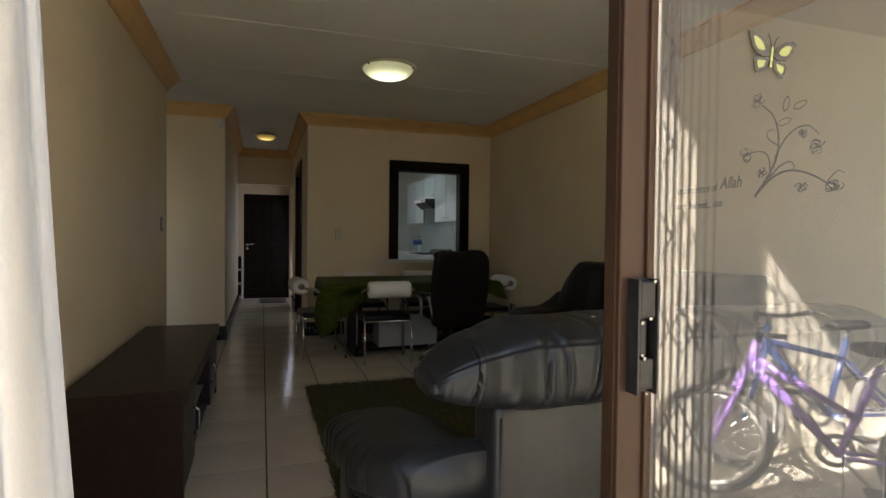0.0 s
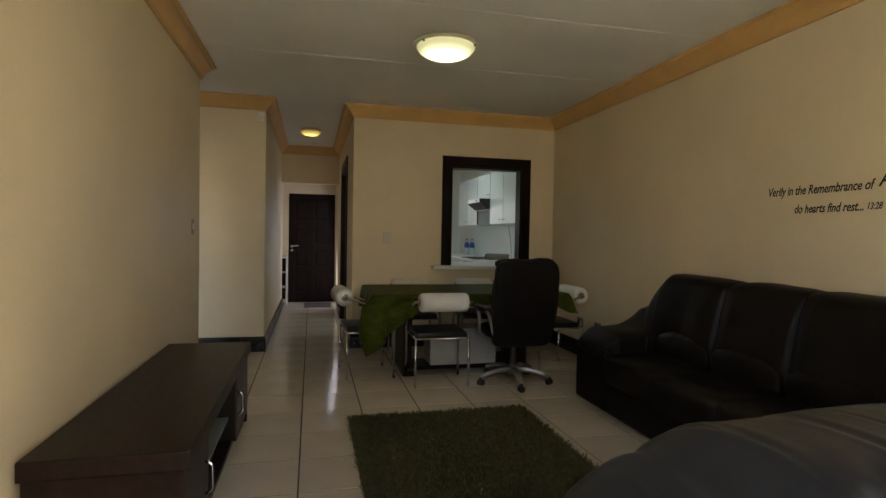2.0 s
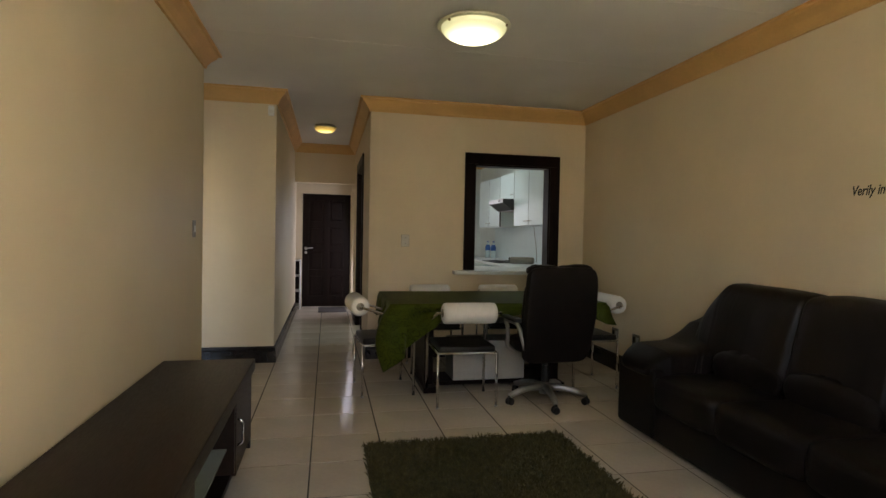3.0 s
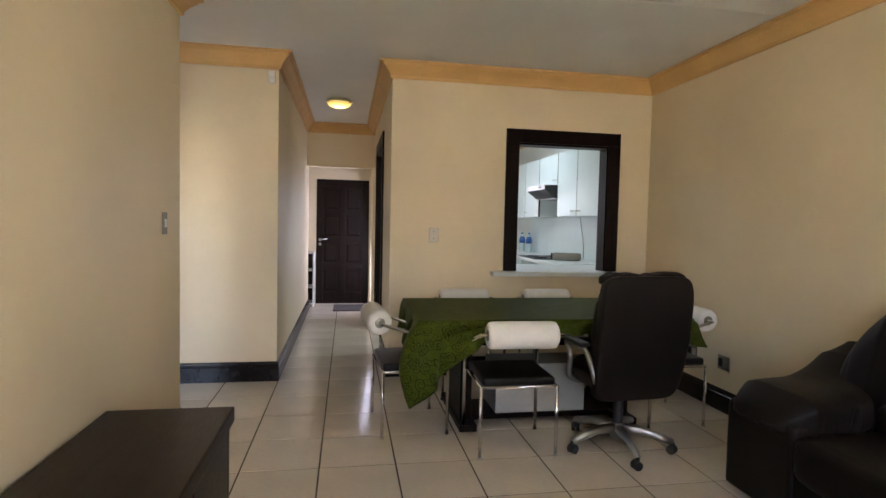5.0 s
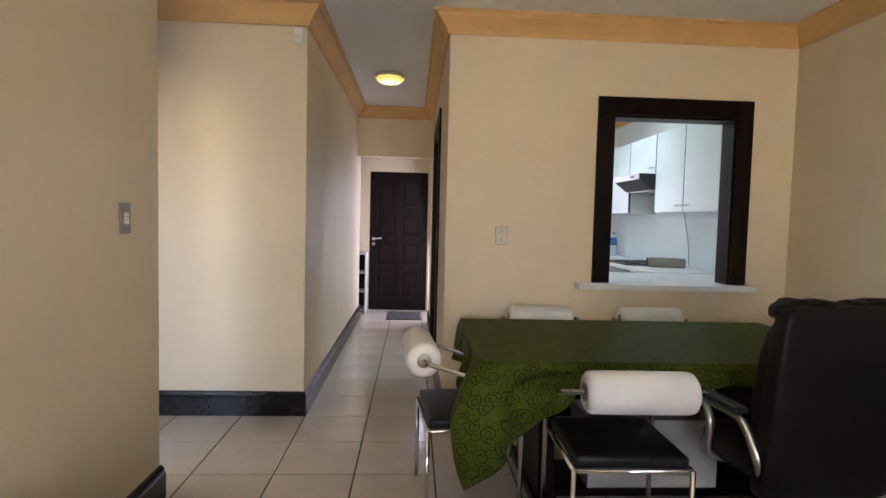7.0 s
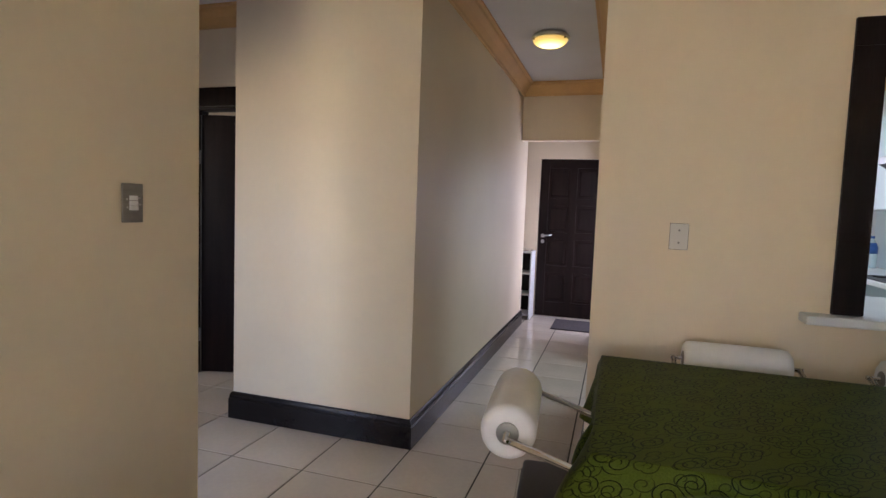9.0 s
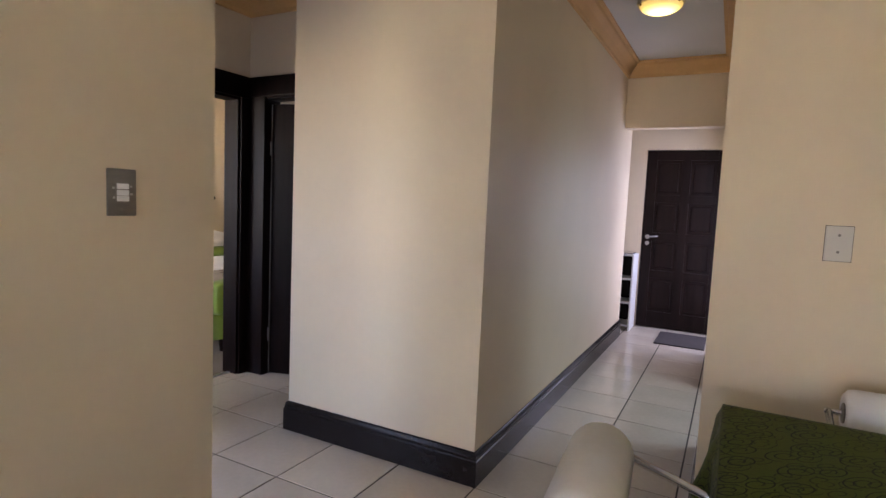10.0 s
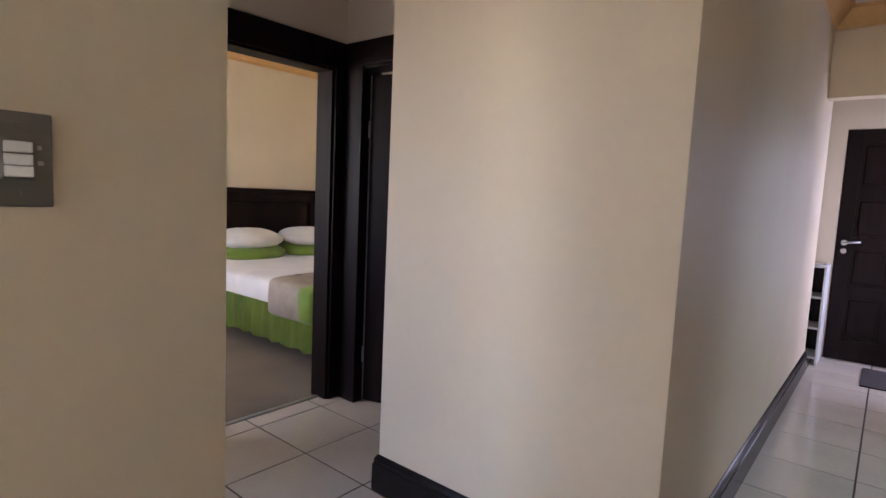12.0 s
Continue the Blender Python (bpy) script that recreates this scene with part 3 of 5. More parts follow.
M_GLOW2 = lit_glass("lit_amber_glass", (1.0, 0.76, 0.22, 1), (1.0, 0.62, 0.08, 1), 0.08, 0.014, 0.14)
M_RIMGLASS = material("frosted_glass_rim", (0.62, 0.60, 0.46), 0.3, vary=0.03)
M_BRASS = material("antique_brass", (0.20, 0.14, 0.08), 0.35, metal=0.9, vary=0.1)


def dome_lamp(name, label, x, y, r, mat):
    lamp = thing(name, label, "ceiling lamp", pose(x, y, H))
    d = r * 0.42
    part("rim", lathe([(r * 0.86, -0.001), (r * 0.92, -0.001), (r * 0.96, -0.016), (r * 1.09, -0.022), (r * 1.11, -0.030), (r * 1.08, -0.038), (r * 0.96, -0.042), (r * 0.86, -0.001)], 40), M_RIMGLASS, lamp, "pale frosted glass rim", True)
    part("glass_dome", lathe([(r * 0.985, -0.040)] + [(r * 0.985 * math.cos(a), -0.040 - d * math.sin(a)) for a in [math.pi / 2 * i / 10 for i in range(1, 10)]] + [(0, -0.040 - d)], 40), mat, lamp, "frosted glass bowl, lit", True)
    for a in (90, 210, 330):
        part("clip", box(r * 0.94, r * 1.03, -0.008, 0.008, -0.052, -0.026, 0.003, m=pose(0, 0, 0, 0, 0, a)), M_BRASS, lamp)
    return lamp


dome_lamp("ceiling_lamp", "lit round frosted glass ceiling lamp with metal rim", 1.335, 5.95, 0.225, M_GLOW1)
dome_lamp("ceiling_lamp", "small lit amber glass ceiling lamp in the corridor", 0.335, 9.85, 0.14, M_GLOW2)
# cover strips of the ceiling boards
for yy in (4.15, 5.35, 6.55):
    tagged(mesh_ob("trim_ceiling_strip", box(XL + 0.12, XR - 0.12, yy - 0.012, yy + 0.012, H - 0.003, H), M_CEILING), "faint painted ceiling joint strip", "trim", kind="structure")

# ---- low cabinet ----
tv = thing("tv_stand", "long low dark wenge cabinet with doors and open shelves", "cabinet", pose(XL + 0.025, 3.93, 0))
TVW, TVL, TVH = 0.51, 1.98, 0.552
part("top", box(0, TVW + 0.02, 0, TVL, TVH - 0.07, TVH, 0.006), M_VENEER, tv)
part("plinth", box(0.02, TVW - 0.05, 0.03, TVL - 0.03, 0, 0.06), M_VENEER, tv)
part("end_panel", box(0.01, TVW, 0.012, 0.040, 0.0, TVH - 0.07, 0.002), M_VENEER, tv)
part("end_panel", box(0.01, TVW, TVL - 0.040, TVL - 0.012, 0.0, TVH - 0.07, 0.002), M_VENEER, tv)
part("bottom_board", box(0.01, TVW - 0.02, 0.04, TVL - 0.04, 0.06, 0.085), M_VENEER, tv)
part("back_board", box(0.004, 0.012, 0.04, TVL - 0.04, 0.06, TVH - 0.07), M_VENEER, tv)
for y in (0.49, TVL - 0.60):
    part("divider", box(0.012, TVW - 0.004, y - 0.013, y + 0.013, 0.085, TVH - 0.07), M_VENEER, tv)
M_SMOKED = material("smoked_glass_shelf", (0.30, 0.34, 0.32), 0.12, spec=0.6, vary=0.05)
for z in (0.215, 0.365):
    part("glass_shelf", box(0.03, TVW - 0.04, 0.506, TVL - 0.616, z, z + 0.008), M_SMOKED, tv, "smoked glass shelf")
for y0, y1, hy in ((0.042, 0.477, 0.41), (TVL - 0.587, TVL - 0.042, TVL - 0.535)):
    dr = part("door", box(TVW - 0.02, TVW, y0, y1, 0.066, TVH - 0.075, 0.003), M_VENEER, tv)
    part("handle", tube(bend([(TVW, hy, 0.21), (TVW + 0.028, hy, 0.225), (TVW + 0.028, hy, 0.335), (TVW, hy, 0.35)], 0.03), 0.006), M_CHROME, dr, "bowed chrome handle", True)


# ---- sofas ----
def creased(scale, amount, seed):
    """Soft dents for stuffed leather."""
    def f(q):
        n = noise.noise(Vector((q.x * scale[0] + seed, q.y * scale[1], q.z * scale[2])))
        r = abs(noise.noise(Vector((q.x * scale[0] * 1.7 - seed, q.y * scale[1] * 1.7, q.z * scale[2] * 0.9))))
        l = q.length or 1
        return q + q / l * (amount * n - amount * 0.8 * math.exp(-(r / 0.07) ** 2))
    return f


def pleats(x, a, seed):
    """Gathered folds that run across a roll; deepest beside its seams."""
    w = x + 0.018 * math.sin(a * 1.3 + seed) + 0.02 * noise.noise(Vector((x * 5, a, seed)))
    k = noise.noise(Vector((w * 15.0, 0.22 * a, seed)))
    strength = (0.22 + 0.95 * math.exp(-((a - 3.35) / 0.75) ** 2)) * max(0.15, noise.noise(Vector((x * 3.1, a * 0.7, seed + 4))) + 0.4)
    return -strength * (math.exp(-(k / 0.075) ** 2) - 0.35 * math.exp(-((abs(k) - 0.16) / 0.09) ** 2))


def sofa(name, label, width, seats, m, mat, flare=0.0, depth=0.92, seed=0.0, roll=True, aw=0.29, arm_z=0.545):
    """Back along -y, facing +y; x from 0 to width."""
    s = thing(name, label, "sofa", m, group="sofas")
    part("base", box(0.06, width - 0.06, 0.10, depth - (0.05 if roll else 0.005), 0.04 if roll else 0.02, 0.30, 0.03, 3), mat, s, smooth=True)
    inset = 0.095 if roll else aw - 0.02
    bp = part("back_panel", box(inset, width - inset, 0.03, 0.17, 0.03, 0.87, 0.03, 3), mat, s, smooth=True)
    if roll:
        for x in (0.112, width - 0.30):
            part("back_seam", tube([(x, 0.028, 0.05), (x, 0.028, 0.84)], 0.004, 6), mat, bp, smooth=True)
    for x in (0.12, width - 0.12):
        for y in (0.12, depth - 0.12):
            part("foot", box(x - 0.03, x + 0.03, y - 0.03, y + 0.03, 0, 0.05, 0.004), M_BLACKPLASTIC, s)
    sw = (width - 2 * aw) / seats
    for i in range(seats):
        cx = aw + sw * (i + 0.5)
        bm = bmesh.new()
        cushion(bm, cx, 0.56 if roll else 0.52, 0.36, sw + (0.01 if roll else 0.05), depth - (0.26 if roll else 0.14), 0.21 if roll else 0.23, 5.5, 56, 26, creased((2.5, 2.5, 3), 0.010, seed + i))
        part("seat_cushion", bm, mat, s, smooth=True)
        if roll:
            bm = bmesh.new()
            cushion(bm, cx, 0.33, 0.62, sw + 0.02, 0.26, 0.44, 3.2, 44, 24, creased((4, 3, 4), 0.014, seed + 3 + i))
            part("back_cushion", bm, mat, s, smooth=True)
        else:
            bm = bmesh.new()
            cushion(bm, cx, 0.365, 0.53, sw - 0.02, 0.11, 0.25, 2.4, 56, 24, creased((5, 3, 4), 0.010, seed + 13 + i))
            part("lumbar_pad", bm, mat, s, smooth=True)
    if not roll:
        # one continuous stuffed back, quilted between the seats
        n, ring = 240, 60
        bm = bmesh.new()
        rows = []
        x0, x1 = aw - 0.25, width - aw + 0.25
        seams = [aw + sw * k for k in range(1, seats)]
        for i in range(n + 1):
            x = x0 + (x1 - x0) * i / n
            end = min(x - x0, x1 - x)
            e = min(1, max(0.02, end / 0.20)) ** 0.45
            near = min(abs(x - q) for q in seams)
            pinch = 0.022 * math.exp(-(near / 0.014) ** 2) + 0.020 * math.exp(-(near / 0.07) ** 2)
            row = []
            for j in range(ring):
                a = 2 * math.pi * j / ring
                c, sn = math.cos(a), math.sin(a)
                front = max(0, c)
                soft = 0.016 * noise.noise(Vector((x * 3.2, c + seed, sn * 1.6))) + 0.003 * front * pleats(x, 3.35 + sn, seed + 2)
                hz = (0.322 + soft * 0.5 - pinch * 0.5) * (0.35 + 0.65 * e)
                hy = (0.165 + soft - pinch * front * 1.3) * (0.55 + 0.45 * e)
                z = 0.73 + hz * math.copysign(abs(sn) ** 0.55, sn) - 0.315 * 0.65 * (1 - e)
                y = 0.225 + hy * math.copysign(abs(c) ** 0.55, c) - 0.09 * max(0, z - 0.6) / 0.4
                row.append(bm.verts.new((x, y, z)))
            rows.append(row)
        for i in range(n):
            for j in range(ring):
                k = (j + 1) % ring
                bm.faces.new((rows[i][j], rows[i + 1][j], rows[i + 1][k], rows[i][k]))
        bm.faces.new(rows[0])
        bm.faces.new(rows[-1][::-1])
        bmesh.ops.recalc_face_normals(bm, faces=bm.faces)
        part("backrest", bm, mat, s, "stuffed leather backrest with seams between the seats", True)
    if roll:
        # one long padded head roll over the back, gathered along its seams
        n, ring = 380, 150
        bm = bmesh.new()
        rows = []
        x0, x1 = -0.05, width + 0.05
        seams = [0.10] + [width * k / seats for k in range(1, seats)] + [width - 0.16]
        for i in range(n + 1):
            u = i / n
            x = x0 + (x1 - x0) * u
            end = min(u, 1 - u) * (x1 - x0)
            e = min(1, max(0.03, end / 0.24)) ** 0.42
            near = min(abs(x - q) for q in seams)
            pinch = 1 - 0.05 * math.exp(-(near / 0.016) ** 2) - 0.03 * math.exp(-(near / 0.06) ** 2)
            row = []
            for j in range(ring):
                a = 2 * math.pi * j / ring
                swell = 0.012 * noise.noise(Vector((x * 4, math.cos(a), math.sin(a) + seed)))
                fold = 0.034 * pleats(x, a, seed)
                band = -0.0035 * math.exp(-((a - 2.62) / 0.045) ** 2) + 0.004 * math.exp(-((a - 2.70) / 0.04) ** 2)
                under = 1 - 0.85 * max(0, min(1, (a - 3.6) / 0.5)) * max(0, min(1, (5.6 - a) / 0.5))
                k = 1 + under * ((1 + (swell + fold + band) / 0.14) * pinch - 1)
                c, sn = math.cos(a), math.sin(a)
                yy = 0.165 * math.copysign(abs(c) ** 0.75, c) * (0.40 + 0.60 * e) * k
                zz = 0.114 * math.copysign(abs(sn) ** 0.75, sn) * e * k
                row.append(bm.verts.new((x, 0.14 + yy, 0.951 + zz - 0.05 * (1 - e))))
            rows.append(row)
        for i in range(n):
            for j in range(ring):
                k = (j + 1) % ring
                bm.faces.new((rows[i][j], rows[i + 1][j], rows[i + 1][k], rows[i][k]))
        bm.faces.new(rows[0])
        bm.faces.new(rows[-1][::-1])
        bmesh.ops.recalc_face_normals(bm, faces=bm.faces)
        part("head_roll", bm, mat, s, "puffed head roll with gathered seams", True)
    for side in (0, 1):
        sg, sq, hh, over = (1 if side else -1), (0.75 if roll else 0.46), (0.088 if roll else 0.105), (0.035 if roll else 0.014)
        xa = width - aw if side else 0
        def out(y):
            """How far the arm swells outwards at y."""
            return flare * math.sqrt(max(0, 1 - (1 - min(1, max(0, (y - 0.04) / 0.32))) ** 2))

        if roll:
            edge = xa + aw if side else xa
            ring_ = [(edge - sg * (0.05 - 0.03 * min(1, k / 8)) + sg * out(0.04 + 0.44 * (k / 14) ** 2), 0.04 + 0.44 * (k / 14) ** 2) for k in range(15)]
            ring_ += [(edge - sg * 0.02 + sg * out(1), depth - 0.14), (edge - sg * 0.08 + sg * out(1), depth - 0.08), (edge - sg * (aw - 0.02), depth - 0.08), (edge - sg * (aw - 0.02), 0.04)]
            bm = prism(ring_ if side else ring_[::-1], 0.04, arm_z - 0.08)
            bmesh.ops.recalc_face_normals(bm, faces=bm.faces)
        else:
            bm = box(xa + 0.004, xa + aw - 0.004, 0.08, depth + 0.012, 0.03, arm_z - 0.02, 0.03, 3)
        part("arm_panel", bm, mat, s, smooth=True)
        bm = bmesh.new()
        n, ring = 200, 96
        rows = []
        for i in range(n + 1):
            u = i / n
            y = (0.07 + (depth - 0.03) * u) if roll else (0.12 + (depth - 0.08) * u)
            e = min(1, max(0.02, (1 - u) * depth / 0.16)) ** 0.5 * min(1, (0.85 if roll else 0.55) + u * 3)
            f = max(0, y - 0.1) / depth
            lift = (0.085 - 0.17 * f) if roll else 0.28 * max(0, 1 - f * 2.0) ** 2 - 0.03 * f * f
            row = []
            for j in range(ring):
                a = 2 * math.pi * j / ring
                fold = (0.008 if roll else 0.005) * pleats(y * 0.6, a, seed + 7 + side)
                band = -0.010 * math.exp(-((a - (3.5 if side == 0 else 5.9)) / 0.05) ** 2)
                k = 1 + (fold + band + 0.010 * noise.noise(Vector((y * 4, math.cos(a), math.sin(a) + seed + side)))) / 0.12
                c, sn = math.cos(a), math.sin(a)
                row.append(bm.verts.new((xa + aw / 2 + sg * out(y) + (aw / 2 + over) * math.copysign(abs(c) ** sq, c) * (0.5 + 0.5 * e) * k, y, arm_z + lift + hh * math.copysign(abs(sn) ** sq, sn) * e * k - 0.03 * (1 - e))))
            rows.append(row)
        for i in range(n):
            for j in range(ring):
                k = (j + 1) % ring
                bm.faces.new((rows[i][j], rows[i][k], rows[i + 1][k], rows[i + 1][j]))
        bm.faces.new(rows[0][::-1])
        bm.faces.new(rows[-1])
        bmesh.ops.recalc_face_normals(bm, faces=bm.faces)
        part("arm_pad", bm, mat, s, "padded arm with gathered seams", True)
    return s


sofa("two_seat_sofa", "dusty black leather sofa, lightened for door light, with puffed creased head roll and arms", 1.56, 2, pose(0.71, 2.34, 0), M_LEATHER_DOORLIT, 0.18, 0.95, 2.0, arm_z=0.59)
sofa("three_seat_sofa", "black leather three seat sofa against the wall", 2.62, 3, pose(XR - 0.02, 3.34, 0, 0, 0, 90), M_LEATHER, 0.0, 0.79, 5.0, False, 0.45, 0.515)

# ---- rug ----
M_RUG = material("olive_shag_fibre", (0.135, 0.112, 0.036), 0.9, vary=0.22, scale=26, grain=0.5, grain_scale=110)
rug = tagged(mesh_ob("shag_rug", box(0.63, 1.94, 3.55, 5.77, 0.002, 0.016, 0.006), M_RUG), "dark olive green shag pile rug on the tiles", "rug")
rng = random.Random(4)
verts, faces = [], []
for _ in range(60000):
    x, y = rng.uniform(0.63, 1.94), rng.uniform(3.55, 5.77)
    a, ln, w = rng.uniform(0, 6.283), rng.uniform(0.025, 0.045), 0.0028
    tx, ty = math.cos(a) * w, math.sin(a) * w
    lx, ly = rng.gauss(0, 0.011), rng.gauss(0, 0.011)
    i = len(verts)
    verts += [(x - tx, y - ty, 0.004), (x + tx, y + ty, 0.004), (x + tx * 0.7 + lx, y + ty * 0.7 + ly, ln), (x - tx * 0.3 + lx * 1.3, y - ty * 0.3 + ly * 1.3, ln * 1.02)]
    faces.append((i, i + 1, i + 2, i + 3))
me = bpy.data.meshes.new("pile")
me.from_pydata(verts, [], faces)
me.materials.append(M_RUG)
pile = new("shag_pile", me)
pile.parent = rug
tagged(pile, "dense olive shag fibres", kind="stuff")

# ---- dining table ----
TX0, TX1, TY0, TY1, TZ = 0.90, 2.78, 6.72, 7.72, 0.775
table = thing("dining_table", "dark wooden dining table on panel legs", "dining table")
part("tabletop", box(TX0 + 0.004, TX1 - 0.004, TY0 + 0.004, TY1 - 0.004, TZ - 0.035, TZ, 0.004), M_DARKWOOD, table)
part("apron", box(TX0 + 0.2, TX1 - 0.2, TY0 + 0.2, TY1 - 0.2, TZ - 0.10, TZ - 0.035), M_DARKWOOD, table)
for x in (1.26, 2.42):
    part("leg_panel", box(x - 0.04, x + 0.04, TY0 + 0.24, TY1 - 0.24, 0.05, TZ - 0.10, 0.004), M_DARKWOOD, table)
    part("foot_board", box(x - 0.06, x + 0.06, TY0 + 0.14, TY1 - 0.14, 0.0, 0.05, 0.006), M_DARKWOOD, table)
part("stretcher", box(1.32, 2.36, 7.05, 7.39, 0.012, 0.05, 0.004), M_DARKWOOD, table)
carton = tagged(mesh_ob("carton", box(1.50, 2.17, 7.06, 7.38, 0.05, 0.40, 0.004), M_CARDBOARD), "plain white carton stored under the table", "box")

# tablecloth: one sheet over the top, its edges hanging, one corner drawn down long
M_CLOTH = bpy.data.materials.new("green_damask")
M_CLOTH.use_nodes = True
cn = M_CLOTH.node_tree
cb = cn.nodes["Principled BSDF"]
cb.inputs["Roughness"].default_value = 0.48
cb.inputs["Specular IOR Level"].default_value = 0.05
ctc = cn.nodes.new("ShaderNodeTexCoord")


def cmath(op, a, c=None):
    n = cn.nodes.new("ShaderNodeMath")
    n.operation = op
    for k, v in enumerate((a, c)):
        if v is None:
            continue
        if isinstance(v, (int, float)):
            n.inputs[k].default_value = v
        else:
            cn.links.new(v, n.inputs[k])
    return n.outputs[0]


sep = cn.nodes.new("ShaderNodeSeparateXYZ")
cn.links.new(ctc.outputs["Object"], sep.inputs["Vector"])
cu_u = cmath("SUBTRACT", sep.outputs["X"], cmath("MULTIPLY", sep.outputs["Y"], 0.6))
cu_v = cmath("ADD", cmath("MULTIPLY", sep.outputs["Y"], 0.8), sep.outputs["Z"])
lines = []
for sc_, turns, wid, reach, shift in ((13.0, 2.3, 0.10, 0.50, 0.0), (19.0, 1.6, 0.11, 0.50, 3.7)):
    cmb = cn.nodes.new("ShaderNodeCombineXYZ")
    cn.links.new(cmath("ADD", cu_u, shift), cmb.inputs["X"])
    cn.links.new(cu_v, cmb.inputs["Y"])
    vo = cn.nodes.new("ShaderNodeTexVoronoi")
    vo.voronoi_dimensions = "2D"
    vo.inputs["Scale"].default_value = sc_
    cn.links.new(cmb.outputs["Vector"], vo.inputs["Vector"])
    dv = cn.nodes.new("ShaderNodeVectorMath")
    dv.operation = "SUBTRACT"
    cn.links.new(cmb.outputs["Vector"], dv.inputs[0])
    cn.links.new(vo.outputs["Position"], dv.inputs[1])
    dsep = cn.nodes.new("ShaderNodeSeparateXYZ")
    cn.links.new(dv.outputs["Vector"], dsep.inputs["Vector"])
    ang = cmath("DIVIDE", cmath("ARCTAN2", dsep.outputs["Y"], dsep.outputs["X"]), 2 * math.pi)
    ph = cmath("FRACT", cmath("ADD", cmath("SUBTRACT", cmath("MULTIPLY", vo.outputs["Distance"], turns * 2), ang), 5.0))
    off = cmath("ABSOLUTE", cmath("SUBTRACT", ph, 0.5))
    on = cmath("LESS_THAN", off, wid)
    inside = cmath("LESS_THAN", vo.outputs["Distance"], reach)
    core = cmath("GREATER_THAN", vo.outputs["Distance"], 0.10)
    lines.append(cmath("MULTIPLY", cmath("MULTIPLY", on, inside), core))
mx_out = cmath("MAXIMUM", lines[0], cmath("MULTIPLY", lines[1], 0.7))
weave = cn.nodes.new("ShaderNodeTexNoise")
weave.inputs["Scale"].default_value = 240
cn.links.new(ctc.outputs["Object"], weave.inputs["Vector"])
gcol = cn.nodes.new("ShaderNodeMix")
gcol.data_type = "RGBA"
gcol.inputs["A"].default_value = (0.036, 0.047, 0.007, 1)
gcol.inputs["B"].default_value = (0.094, 0.122, 0.015, 1)
cn.links.new(weave.outputs["Fac"], gcol.inputs["Factor"])
scol = cn.nodes.new("ShaderNodeMix")
scol.data_type = "RGBA"
scol.inputs["B"].default_value = (0.010, 0.014, 0.005, 1)
cn.links.new(gcol.outputs["Result"], scol.inputs["A"])
cn.links.new(mx_out, scol.inputs["Factor"])
cn.links.new(scol.outputs["Result"], cb.inputs["Base Color"])

cl = bmesh.new()
hw, hd = TX1 - TX0, TY1 - TY0
per = []
for a, b, n in (((0, 0), (hw, 0), 110), ((hw, 0), (hw, hd), 60), ((hw, hd), (0, hd), 110), ((0, hd), (0, 0), 60)):
    per += [(a[0] + (b[0] - a[0]) * i / n, a[1] + (b[1] - a[1]) * i / n) for i in range(n)]


def hang(x, y):
    """How far the cloth hangs at a place on the table's edge."""
    c = math.hypot(x, y)
    return 0.10 + 0.02 * math.sin(x * 2.3 + 1) + 0.355 * max(0, 1 - c / 0.42) + 0.06 * max(0, min(1, (0.02 - x) / 0.02)) + 0.10 * max(0, 1 - math.hypot(hw - x, y) / 0.2) + 0.06 * max(0, 1 - math.hypot(x, hd - y) / 0.2)


rings = []
cx_, cy_ = hw / 2, hd / 2
for q in (0.0, 0.25, 0.5, 0.75, 0.93, 0.985):
    rings.append([cl.verts.new((TX0 + cx_ + (x - cx_) * q, TY0 + cy_ + (y - cy_) * q, TZ + 0.006 + 0.0015 * noise.noise(Vector((x * q * 4, y * q * 4, 0.5))))) for x, y in per] if q else [cl.verts.new((TX0 + cx_, TY0 + cy_, TZ + 0.006))])
for k in range(29):
    t = k / 28
    row = []
    for x, y in per:
        ox = -1 if x < 1e-6 else (1 if x > hw - 1e-6 else 0)
        oy = -1 if y < 1e-6 else (1 if y > hd - 1e-6 else 0)
        cor = math.hypot(x, y)
        w = math.sin(x * 21 + y * 19 + 0.6 * math.sin(t * 3)) + 0.6 * math.sin(x * 37 - y * 33 + 1.1)
        d = hang(x, y)
        out = 0.006 + 0.012 * min(1, t * 6) + (0.030 * w + 0.014) * t * min(1, d / 0.2) + 0.015 * t * math.exp(-(cor / 0.07) ** 2) + 0.075 * math.sin(math.pi * t ** 0.9) * math.exp(-(cor / 0.2) ** 2) - 0.075 * math.exp(-((t - 0.34) / 0.16) ** 2) * math.exp(-((cor - 0.26) / 0.12) ** 2)
        px, py = x + ox * out, y + oy * out
        if cor < 0.34 and (x < 1e-6 or y < 1e-6):
            s_ = (1 - cor / 0.34) * t
            px += (0.05 if y < 1e-6 else 0.0) * s_ * math.sin(cor * 28)
            py += (0.035 if x < 1e-6 else 0.0) * s_ * math.sin(cor * 28)
        row.append(cl.verts.new((TX0 + px, TY0 + py, TZ + 0.006 - 0.004 * min(1, k) - t * d)))
    rings.append(row)
n = len(per)
for i in range(n):
    cl.faces.new((rings[0][0], rings[1][i], rings[1][(i + 1) % n]))
for a, b in zip(rings[1:], rings[2:]):
    for i in range(n):
        k = (i + 1) % n
        cl.faces.new((a[i], b[i], b[k], a[k]))
bmesh.ops.recalc_face_normals(cl, faces=cl.faces)
cloth = tagged(mesh_ob("tablecloth", cl, M_CLOTH, smooth=True), "green damask tablecloth with dark scrolls, draped over the table", "tablecloth")
sol = cloth.modifiers.new("thickness", "SOLIDIFY")
